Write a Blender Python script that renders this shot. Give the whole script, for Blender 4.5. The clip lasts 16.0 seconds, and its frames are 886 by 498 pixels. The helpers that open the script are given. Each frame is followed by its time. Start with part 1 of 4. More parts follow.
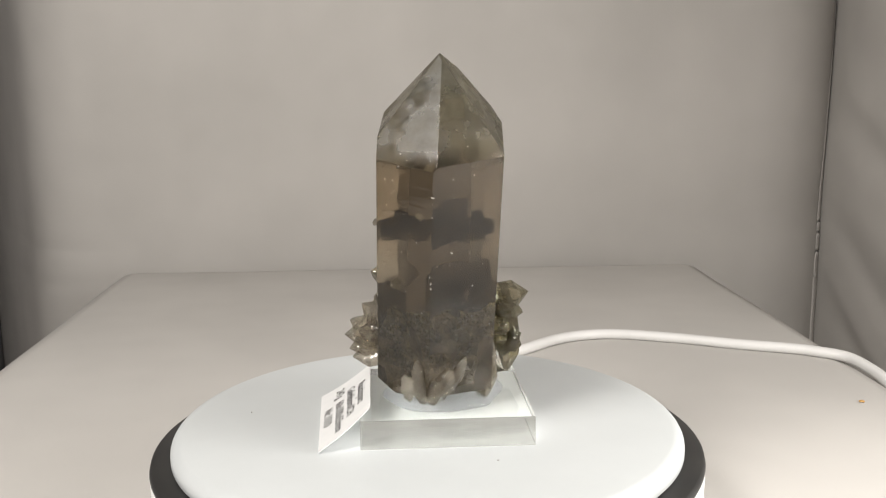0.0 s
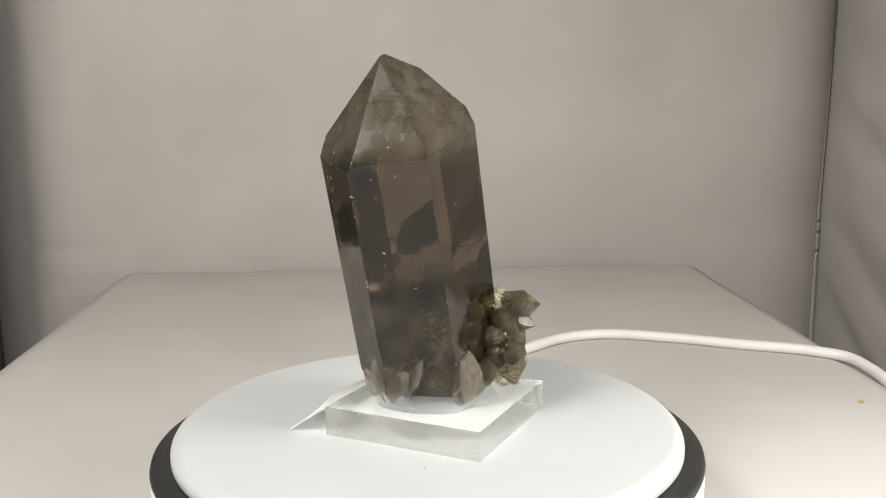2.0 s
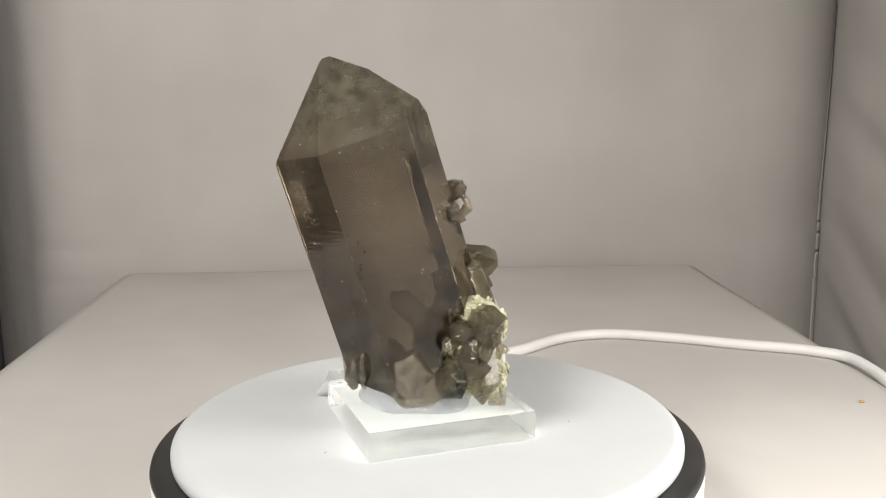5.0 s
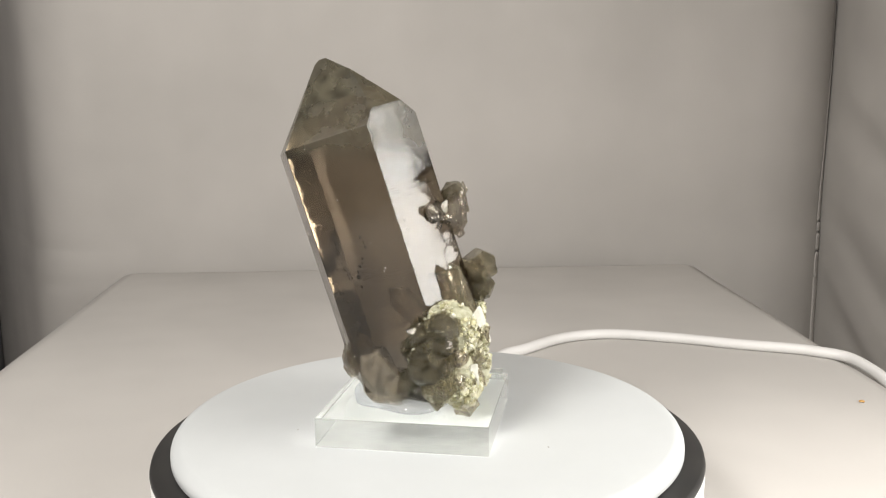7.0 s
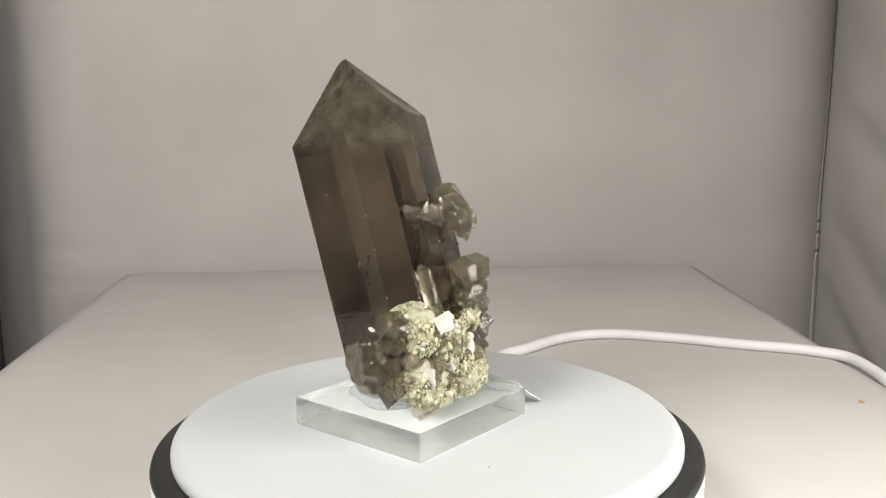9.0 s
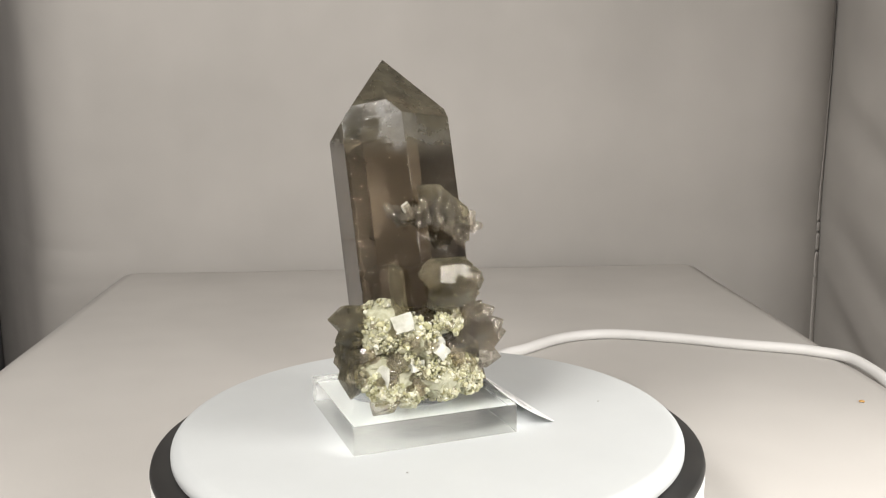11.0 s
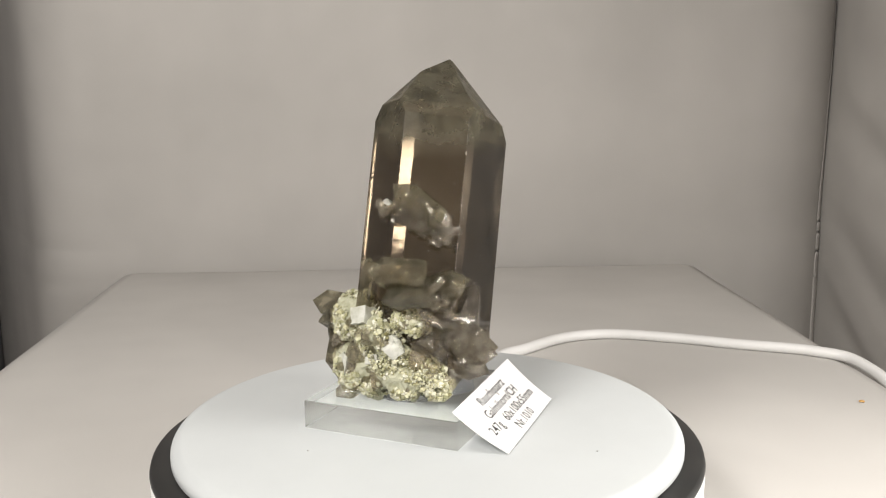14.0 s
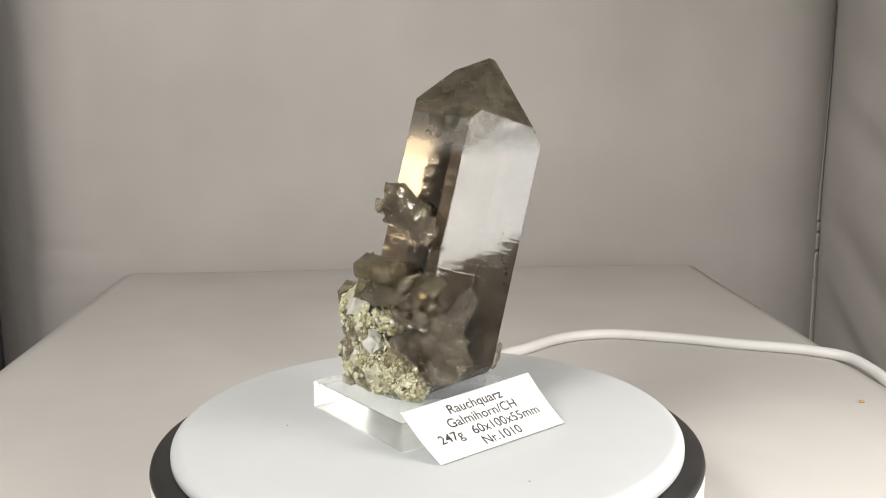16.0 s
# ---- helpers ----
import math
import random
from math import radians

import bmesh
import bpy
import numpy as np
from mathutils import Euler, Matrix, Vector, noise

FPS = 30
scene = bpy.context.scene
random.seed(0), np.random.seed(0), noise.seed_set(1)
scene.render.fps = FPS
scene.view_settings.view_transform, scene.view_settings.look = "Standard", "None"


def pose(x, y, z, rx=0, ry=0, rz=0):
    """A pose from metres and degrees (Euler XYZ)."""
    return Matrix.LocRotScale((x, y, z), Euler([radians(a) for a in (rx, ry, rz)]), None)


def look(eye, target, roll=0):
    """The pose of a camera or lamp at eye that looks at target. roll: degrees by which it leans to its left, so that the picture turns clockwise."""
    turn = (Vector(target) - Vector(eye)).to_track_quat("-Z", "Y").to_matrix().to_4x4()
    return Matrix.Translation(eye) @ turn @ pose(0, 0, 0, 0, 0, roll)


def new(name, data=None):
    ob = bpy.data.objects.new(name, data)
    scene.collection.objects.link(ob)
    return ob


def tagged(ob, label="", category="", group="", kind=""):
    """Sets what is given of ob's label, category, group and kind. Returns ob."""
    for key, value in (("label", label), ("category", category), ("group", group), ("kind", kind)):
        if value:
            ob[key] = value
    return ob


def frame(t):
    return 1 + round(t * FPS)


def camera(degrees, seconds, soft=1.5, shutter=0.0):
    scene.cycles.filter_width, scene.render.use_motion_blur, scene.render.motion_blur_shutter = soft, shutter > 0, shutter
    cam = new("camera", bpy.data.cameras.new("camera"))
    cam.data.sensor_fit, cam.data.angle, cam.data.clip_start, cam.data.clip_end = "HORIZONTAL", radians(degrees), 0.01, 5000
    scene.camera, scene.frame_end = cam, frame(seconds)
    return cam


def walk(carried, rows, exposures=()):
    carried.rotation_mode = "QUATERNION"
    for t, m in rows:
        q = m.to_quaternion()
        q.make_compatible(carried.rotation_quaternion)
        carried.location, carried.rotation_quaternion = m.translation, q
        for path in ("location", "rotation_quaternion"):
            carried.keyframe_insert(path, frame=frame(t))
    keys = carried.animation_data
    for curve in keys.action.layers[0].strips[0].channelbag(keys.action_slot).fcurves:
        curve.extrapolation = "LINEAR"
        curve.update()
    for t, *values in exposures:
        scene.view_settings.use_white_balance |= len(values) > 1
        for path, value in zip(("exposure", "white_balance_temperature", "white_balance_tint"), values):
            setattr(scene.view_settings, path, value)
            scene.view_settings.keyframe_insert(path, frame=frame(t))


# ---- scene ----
# The world's origin is the middle of the turntable's top; 1 mm = 0.001.
MM = 0.001
cam = camera(51.05, 16.0, soft=1.15)
EYE = (0.0, -0.2786, 0.1018)
AHEAD = (0.01956, 0.98500, -0.17145)
VIEW = look(EYE, [e + a for e, a in zip(EYE, AHEAD)], -0.56)
walk(cam, [(0.0, VIEW), (16.0, VIEW)], exposures=[(0.0, 0.0, 6500, 10), (2.5, 0.0, 6500, 10), (2.8, -0.10, 6500, 10), (3.1, -0.11, 6500, 10), (3.5, 0.0, 6500, 10), (6.5, 0.04, 6500, 10), (7.0, 0.06, 6500, 10), (7.5, 0.04, 6500, 10), (7.9, -0.10, 6500, 10), (8.1, -0.10, 6500, 10), (8.5, 0.0, 6500, 10), (15.6, 0.0, 6500, 10), (16.0, -0.08, 6500, 10)])
TURN = 14.78        # degrees a second, clockwise from above
TABLE_Z = -0.036
BASE_TOP = 8.8 * MM

# ---------------------------------------------------------------- light
world = bpy.data.worlds.new("world")
scene.world = world
world.use_nodes = True
world.node_tree.nodes["Background"].inputs[0].default_value = (0.6, 0.6, 0.62, 1)
world.node_tree.nodes["Background"].inputs[1].default_value = 0.15


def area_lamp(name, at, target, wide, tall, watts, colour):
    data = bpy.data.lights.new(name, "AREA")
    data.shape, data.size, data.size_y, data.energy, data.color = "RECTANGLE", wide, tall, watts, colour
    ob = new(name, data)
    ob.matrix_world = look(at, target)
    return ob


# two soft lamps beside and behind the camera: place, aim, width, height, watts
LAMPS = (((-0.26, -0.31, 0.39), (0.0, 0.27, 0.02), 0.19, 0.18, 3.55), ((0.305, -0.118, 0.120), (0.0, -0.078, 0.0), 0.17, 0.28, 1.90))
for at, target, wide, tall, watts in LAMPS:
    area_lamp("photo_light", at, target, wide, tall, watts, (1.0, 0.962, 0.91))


# ---------------------------------------------------------------- materials
def material(name):
    m = bpy.data.materials.new(name)
    m.use_nodes = True
    t = m.node_tree
    return m, t, t.nodes["Principled BSDF"]


def ramp(t, fac, stops):
    r = t.nodes.new("ShaderNodeValToRGB")
    while len(r.color_ramp.elements) < len(stops):
        r.color_ramp.elements.new(0.5)
    for e, (at, c) in zip(r.color_ramp.elements, stops):
        e.position, e.color = at, (*c, 1)
    t.links.new(fac, r.inputs[0])
    return r.outputs[0]


def noise_tex(t, scale, detail=4.0, rough=0.55, stretch=None):
    n = t.nodes.new("ShaderNodeTexNoise")
    n.inputs["Scale"].default_value, n.inputs["Detail"].default_value, n.inputs["Roughness"].default_value = scale, detail, rough
    co = t.nodes.new("ShaderNodeTexCoord")
    if stretch:
        mp = t.nodes.new("ShaderNodeMapping")
        mp.inputs["Scale"].default_value = stretch
        t.links.new(co.outputs["Object"], mp.inputs[0])
        t.links.new(mp.outputs[0], n.inputs[0])
    else:
        t.links.new(co.outputs["Object"], n.inputs[0])
    return n.outputs[0]


def bump(t, p, height, strength, distance):
    b = t.nodes.new("ShaderNodeBump")
    b.inputs["Strength"].default_value, b.inputs["Distance"].default_value = strength, distance
    t.links.new(height, b.inputs["Height"])
    t.links.new(b.outputs[0], p.inputs["Normal"])
    return b


def cloth(name, dark, light, weave=900.0):
    m, t, p = material(name)
    t.links.new(ramp(t, noise_tex(t, 7.0, 3), [(0.35, dark), (0.65, light)]), p.inputs["Base Color"])
    p.inputs["Roughness"].default_value = 0.95
    p.inputs["Specular IOR Level"].default_value = 0.15
    bump(t, p, noise_tex(t, weave, 2), 0.12, 0.0004)
    return m


def plain(name, a, b, scale, roughness, relief=0.0, spec=0.5, metal=0.0):
    m, t, p = material(name)
    t.links.new(ramp(t, noise_tex(t, scale), [(0.3, a), (0.7, b)]), p.inputs["Base Color"])
    p.inputs["Roughness"].default_value, p.inputs["Metallic"].default_value = roughness, metal
    p.inputs["Specular IOR Level"].default_value = spec
    if relief:
        bump(t, p, noise_tex(t, scale * 3), relief, 0.0003)
    return m


def glass(name, a, b, ior, scale=60.0, roughness=0.0, relief=0.0, relief_scale=300.0, stretch=None, haze=0.0, haze_colour=(0.3, 0.27, 0.22), even=0.0, sheer=0.0, sheer_colour=(0.8, 0.78, 0.74)):
    """Tinted clear mineral or plastic; haze is the share of fine inclusions that scatter light."""
    m, t, p = material(name)
    t.links.new(ramp(t, noise_tex(t, scale, 3), [(0.35, a), (0.65, b)]), p.inputs["Base Color"])
    p.inputs["Transmission Weight"].default_value = 1.0
    p.inputs["IOR"].default_value, p.inputs["Roughness"].default_value = ior, roughness
    if relief:
        bump(t, p, noise_tex(t, relief_scale, 4, 0.6, stretch), relief, 0.0003)
    if haze:
        d = t.nodes.new("ShaderNodeBsdfDiffuse")
        d.inputs[0].default_value = (*haze_colour, 1)
        mix = t.nodes.new("ShaderNodeMixShader")
        mask = ramp(t, noise_tex(t, scale * 2.2, 6, 0.65), [(0.42, (even, even, even)), (0.75, (haze, haze, haze))])
        body = p.outputs[0]
        if sheer:
            # thin places that let the light straight through
            thin = t.nodes.new("ShaderNodeBsdfTransparent")
            thin.inputs[0].default_value = (*sheer_colour, 1)
            part_thin = t.nodes.new("ShaderNodeMixShader")
            part_thin.inputs[0].default_value = sheer
            t.links.new(body, part_thin.inputs[1])
            t.links.new(thin.outputs[0], part_thin.inputs[2])
            body = part_thin.outputs[0]
        t.links.new(mask, mix.inputs[0])
        t.links.new(body, mix.inputs[1])
        t.links.new(d.outputs[0], mix.inputs[2])
        t.links.new(mix.outputs[0], t.nodes["Material Output"].inputs[0])
    return m


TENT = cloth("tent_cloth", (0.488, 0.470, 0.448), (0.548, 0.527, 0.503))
# tent cloth again, with the shade of the left corner put into its colour
SHADED_TENT = cloth("shaded_tent_cloth", (0.24, 0.235, 0.24), (0.30, 0.295, 0.30))
TABLECLOTH = cloth("table_cloth", (0.50, 0.483, 0.462), (0.56, 0.541, 0.517))
PIPING = plain("piping", (0.50, 0.485, 0.485), (0.55, 0.535, 0.535), 80, 0.95)
DISC = plain("white_plastic", (0.525, 0.548, 0.556), (0.555, 0.578, 0.586), 30, 0.5, 0.02)
BODY = plain("body_plastic", (0.74, 0.74, 0.73), (0.78, 0.78, 0.77), 30, 0.4, 0.02)
BLACK = plain("black_plastic", (0.018, 0.018, 0.018), (0.026, 0.025, 0.024), 60, 0.45, 0.03)
CABLE = plain("cable_plastic", (0.64, 0.635, 0.625), (0.68, 0.675, 0.665), 50, 0.45)
PAPER = plain("paper", (0.72, 0.72, 0.72), (0.76, 0.76, 0.755), 200, 0.8, 0.05)
INK = plain("ink", (0.03, 0.03, 0.032), (0.05, 0.05, 0.052), 400, 0.7)
ACRYLIC = glass("acrylic", (0.945, 0.96, 0.945), (0.965, 0.975, 0.962), 1.49, 60, 0.0, haze=0.05, haze_colour=(0.62, 0.64, 0.62), even=0.02)
FROSTED = glass("frosted_acrylic", (0.93, 0.95, 0.93), (0.96, 0.97, 0.955), 1.49, 60, 0.35, haze=0.32, haze_colour=(0.74, 0.77, 0.74), even=0.20)
GEL = glass("gel", (0.92, 0.94, 0.97), (0.95, 0.97, 0.99), 1.42, 90, 0.02, 0.0, haze=0.14, haze_colour=(0.80, 0.83, 0.88), even=0.05, sheer=0.62, sheer_colour=(0.97, 0.98, 1.0))


def smoky_glass():
    """Smoky quartz: brown tint in patches, growth lines across the prism, fine inclusions and an olive phantom under the tip."""
    m = glass("smoky_quartz", (0.150, 0.118, 0.080), (0.308, 0.252, 0.180), 1.544, 35, 0.02, 0.0, 130, None, 0.09, (0.17, 0.13, 0.088))
    t = m.node_tree
    p = t.nodes["Principled BSDF"]
    co = t.nodes.new("ShaderNodeTexCoord").outputs["Object"]
    axis = Vector((0.0288, -0.3083, 1.0)).normalized()
    along = t.nodes.new("ShaderNodeVectorMath")
    along.operation = "DOT_PRODUCT"
    along.inputs[1].default_value = axis
    t.links.new(co, along.inputs[0])
    xyz = t.nodes.new("ShaderNodeSeparateXYZ")
    t.links.new(co, xyz.inputs[0])

    def lines(across, up, detail):
        mix = t.nodes.new("ShaderNodeCombineXYZ")
        for k, (source, scale) in enumerate(((xyz.outputs[0], across), (xyz.outputs[1], across), (along.outputs["Value"], up))):
            f = t.nodes.new("ShaderNodeMath")
            f.operation = "MULTIPLY"
            f.inputs[1].default_value = scale
            t.links.new(source, f.inputs[0])
            t.links.new(f.outputs[0], mix.inputs[k])
        n = t.nodes.new("ShaderNodeTexNoise")
        n.inputs["Scale"].default_value, n.inputs["Detail"].default_value = 1.0, detail
        t.links.new(mix.outputs[0], n.inputs[0])
        return n.outputs[0]
    fine = bump(t, p, lines(60, 900, 3), 0.12, 0.0002)
    coarse = bump(t, p, lines(120, 260, 4), 0.10, 0.0005)
    t.links.new(coarse.outputs[0], fine.inputs["Normal"])
    # growth terraces: blocky plates a degree or two out of the face's plane
    facing = t.nodes.new("ShaderNodeTexCoord").outputs["Normal"]
    for across, up, tilt in ((75, 130, 0.012), (230, 420, 0.010)):
        mix = t.nodes.new("ShaderNodeCombineXYZ")
        for k, (source, scale) in enumerate(((xyz.outputs[0], across), (xyz.outputs[1], across), (along.outputs["Value"], up))):
            f = t.nodes.new("ShaderNodeMath")
            f.operation = "MULTIPLY"
            f.inputs[1].default_value = scale
            t.links.new(source, f.inputs[0])
            t.links.new(f.outputs[0], mix.inputs[k])
        cell = t.nodes.new("ShaderNodeTexVoronoi")
        cell.distance = "CHEBYCHEV"
        cell.inputs["Scale"].default_value = 1.0
        t.links.new(mix.outputs[0], cell.inputs["Vector"])
        lean = t.nodes.new("ShaderNodeVectorMath")
        lean.operation = "MULTIPLY_ADD"
        lean.inputs[1].default_value, lean.inputs[2].default_value = (tilt,) * 3, (-tilt / 2,) * 3
        t.links.new(cell.outputs["Color"], lean.inputs[0])
        total = t.nodes.new("ShaderNodeVectorMath")
        t.links.new(facing, total.inputs[0])
        t.links.new(lean.outputs[0], total.inputs[1])
        facing = total.outputs[0]
    # two prism faces are grown out of true by a few degrees
    east = Vector((0, 1, 0)).cross(axis).normalized()
    first = math.cos(radians(-2.6)) * east + math.sin(radians(-2.6)) * axis.cross(east)
    fourth = -first
    plain_facing = facing
    for odd, slope in ((fourth, axis.cross(fourth) * 0.062), (first, axis * -0.062)):
        likeness = t.nodes.new("ShaderNodeVectorMath")
        likeness.operation = "DOT_PRODUCT"
        likeness.inputs[1].default_value = odd
        t.links.new(plain_facing, likeness.inputs[0])
        is_odd = t.nodes.new("ShaderNodeMath")
        is_odd.operation = "GREATER_THAN"
        is_odd.inputs[1].default_value = 0.96
        t.links.new(likeness.outputs["Value"], is_odd.inputs[0])
        aslant = t.nodes.new("ShaderNodeVectorMath")
        aslant.operation = "SCALE"
        aslant.inputs[0].default_value = slope
        t.links.new(is_odd.outputs[0], aslant.inputs["Scale"])
        total = t.nodes.new("ShaderNodeVectorMath")
        t.links.new(facing, total.inputs[0])
        t.links.new(aslant.outputs[0], total.inputs[1])
        facing = total.outputs[0]
    unit = t.nodes.new("ShaderNodeVectorTransform")
    unit.vector_type, unit.convert_from, unit.convert_to = "NORMAL", "OBJECT", "WORLD"
    t.links.new(facing, unit.inputs[0])
    ledges = bump(t, p, cell.outputs["Color"], 0.35, 0.00006)
    t.links.new(unit.outputs[0], ledges.inputs["Normal"])
    t.links.new(ledges.outputs[0], coarse.inputs["Normal"])
    # the smoky colour is deeper in the zone along one flank
    flank = t.nodes.new("ShaderNodeVectorMath")
    flank.operation = "DOT_PRODUCT"
    flank.inputs[1].default_value = (0, 1, 0.3083)
    t.links.new(co, flank.inputs[0])
    zone = t.nodes.new("ShaderNodeMapRange")
    zone.inputs[1].default_value, zone.inputs[2].default_value = 0.002, -0.009
    t.links.new(flank.outputs["Value"], zone.inputs[0])
    deep = t.nodes.new("ShaderNodeMix")
    deep.data_type, deep.blend_type = "RGBA", "MULTIPLY"
    t.links.new(zone.outputs[0], deep.inputs[0])
    t.links.new(p.inputs["Base Color"].links[0].from_socket, deep.inputs[6])
    deep.inputs[7].default_value = (0.56, 0.52, 0.46, 1)
    t.links.new(deep.outputs[2], p.inputs["Base Color"])
    t.links.new(fine.outputs[0], p.inputs["Normal"])
    # phantom
    rise = t.nodes.new("ShaderNodeMapRange")
    rise.inputs[1].default_value, rise.inputs[2].default_value = 0.081, 0.087
    t.links.new(xyz.outputs[2], rise.inputs[0])
    # the end faces are etched dull in patches
    etch = t.nodes.new("ShaderNodeMath")
    etch.operation = "MULTIPLY"
    t.links.new(rise.outputs[0], etch.inputs[0])
    t.links.new(ramp(t, noise_tex(t, 95, 5, 0.6), [(0.42, (0.07, 0.07, 0.07)), (0.62, (0.36, 0.36, 0.36))]), etch.inputs[1])
    gloss = t.nodes.new("ShaderNodeMath")
    gloss.operation = "ADD"
    gloss.inputs[1].default_value = 0.045
    t.links.new(etch.outputs[0], gloss.inputs[0])
    t.links.new(gloss.outputs[0], p.inputs["Roughness"])
    patch = ramp(t, noise_tex(t, 110, 6, 0.65), [(0.32, (0.18, 0.18, 0.18)), (0.70, (0.62, 0.62, 0.62))])
    times = t.nodes.new("ShaderNodeMath")
    times.operation = "MULTIPLY"
    t.links.new(rise.outputs[0], times.inputs[0])
    t.links.new(patch, times.inputs[1])
    d = t.nodes.new("ShaderNodeBsdfDiffuse")
    t.links.new(ramp(t, noise_tex(t, 240, 5, 0.6), [(0.35, (0.058, 0.052, 0.035)), (0.68, (0.135, 0.125, 0.088))]), d.inputs[0])
    out = t.nodes["Material Output"]
    before = out.inputs[0].links[0].from_socket
    mix = t.nodes.new("ShaderNodeMixShader")
    t.links.new(times.outputs[0], mix.inputs[0])
    t.links.new(before, mix.inputs[1])
    t.links.new(d.outputs[0], mix.inputs[2])
    # the foot is murky with brown inclusions
    sink = t.nodes.new("ShaderNodeMapRange")
    sink.inputs[1].default_value, sink.inputs[2].default_value = 0.052, 0.020
    t.links.new(xyz.outputs[2], sink.inputs[0])
    murk = t.nodes.new("ShaderNodeMath")
    murk.operation = "MULTIPLY"
    in_zone = t.nodes.new("ShaderNodeMath")
    in_zone.operation = "MULTIPLY"
    t.links.new(sink.outputs[0], in_zone.inputs[0])
    t.links.new(zone.outputs[0], in_zone.inputs[1])
    t.links.new(in_zone.outputs[0], murk.inputs[0])
    t.links.new(ramp(t, noise_tex(t, 130, 5, 0.6), [(0.38, (0.22, 0.22, 0.22)), (0.66, (0.66, 0.66, 0.66))]), murk.inputs[1])
    brown = t.nodes.new("ShaderNodeBsdfDiffuse")
    t.links.new(ramp(t, noise_tex(t, 150, 4, 0.5), [(0.40, (0.045, 0.036, 0.024)), (0.72, (0.14, 0.118, 0.088))]), brown.inputs[0])
    last = t.nodes.new("ShaderNodeMixShader")
    t.links.new(murk.outputs[0], last.inputs[0])
    t.links.new(mix.outputs[0], last.inputs[1])
    t.links.new(brown.outputs[0], last.inputs[2])
    t.links.new(last.outputs[0], out.inputs[0])
    return m


SMOKY = smoky_glass()
SMOKY_SMALL = glass("small_smoky_quartz", (0.46, 0.42, 0.32), (0.68, 0.62, 0.50), 1.544, 140, 0.01, 0.18, 360, None, 0.30, (0.31, 0.285, 0.20), even=0.08, sheer=0.24, sheer_colour=(0.54, 0.49, 0.38))
CLEAR = glass("clear_quartz", (0.82, 0.785, 0.73), (1.0, 0.985, 0.96), 1.544, 220, 0.005, 0.35, 520, None, 0.19, (0.62, 0.57, 0.48), even=0.035, sheer=0.38, sheer_colour=(0.82, 0.78, 0.70))
CREAM = glass("beige_quartz", (0.68, 0.61, 0.48), (0.86, 0.79, 0.66), 1.544, 170, 0.02, 0.35, 320, None, 0.42, (0.50, 0.45, 0.36), even=0.14, sheer=0.36, sheer_colour=(0.76, 0.69, 0.56))
ICE = glass("water_clear_quartz", (0.86, 0.83, 0.78), (0.98, 0.965, 0.94), 1.544, 160, 0.0, 0.25, 260, None, 0.10, (0.66, 0.62, 0.55), even=0.02, sheer=0.42, sheer_colour=(0.82, 0.78, 0.72))
STEEL = plain("lamp_housing", (0.02, 0.02, 0.02), (0.03, 0.03, 0.03), 40, 0.5)


def mineral(name, colours, scale=400.0):
    """Grains whose colour differs from grain to grain."""
    m, t, p = material(name)
    g = t.nodes.new("ShaderNodeNewGeometry")
    c = ramp(t, g.outputs["Random Per Island"], colours)
    mixn = t.nodes.new("ShaderNodeMix")
    mixn.data_type, mixn.blend_type = "RGBA", "MULTIPLY"
    mixn.inputs[0].default_value = 0.6
    t.links.new(c, mixn.inputs[6])
    t.links.new(ramp(t, noise_tex(t, scale, 4), [(0.35, (0.52, 0.53, 0.40)), (0.58, (1, 1, 1))]), mixn.inputs[7])
    t.links.new(mixn.outputs[2], p.inputs["Base Color"])
    p.inputs["Roughness"].default_value = 0.6
    p.inputs["Subsurface Weight"].default_value = 0.0
    bump(t, p, noise_tex(t, scale * 2, 4), 0.5, 0.0003)
    return m


GRAINS = mineral("feldspar_grains", [(0.0, (0.60, 0.57, 0.36)), (0.22, (0.70, 0.68, 0.54)), (0.36, (0.24, 0.22, 0.09)), (0.48, (0.74, 0.73, 0.64)),
                                     (0.62, (0.56, 0.55, 0.36)), (0.80, (0.38, 0.37, 0.21)), (1.0, (0.68, 0.67, 0.56))])
ROCK = mineral("matrix_rock", [(0.0, (0.40, 0.40, 0.29)), (0.5, (0.49, 0.485, 0.37)), (1.0, (0.56, 0.555, 0.46))], 330)
FELDSPAR = mineral("white_feldspar", [(0.0, (0.54, 0.54, 0.49)), (1.0, (0.62, 0.62, 0.57))], 260)
CHIP = glass("chip", (0.8, 0.78, 0.74), (0.9, 0.88, 0.85), 1.5, 300, 0.1, haze=0.85, haze_colour=(0.62, 0.59, 0.54), even=0.6)
SPECK = plain("speck", (0.42, 0.24, 0.08), (0.5, 0.3, 0.1), 500, 0.8)
DUST = plain("dust", (0.30, 0.29, 0.27), (0.36, 0.35, 0.33), 500, 0.8)


# ---------------------------------------------------------------- mesh helpers
def part(name, bm, mat, parent=None, label="", smooth=False, bevel=0.0):
    me = bpy.data.meshes.new(name)
    if smooth:
        for f in bm.faces:
            f.smooth = True
    bm.to_mesh(me)
    bm.free()
    me.materials.append(mat)
    ob = new(name, me)
    if parent is not None:
        ob.parent = parent
    if label:
        tagged(ob, label)
    if bevel:
        b = ob.modifiers.new("bevel", "BEVEL")
        b.width, b.segments, b.limit_method, b.angle_limit = bevel, 3, "ANGLE", radians(25)
    return ob


def box(bm, x0, x1, y0, y1, z0, z1):
    m = Matrix.Translation(((x0 + x1) / 2, (y0 + y1) / 2, (z0 + z1) / 2)) @ Matrix.Diagonal((x1 - x0, y1 - y0, z1 - z0, 1))
    return bmesh.ops.create_cube(bm, size=1, matrix=m)["verts"]


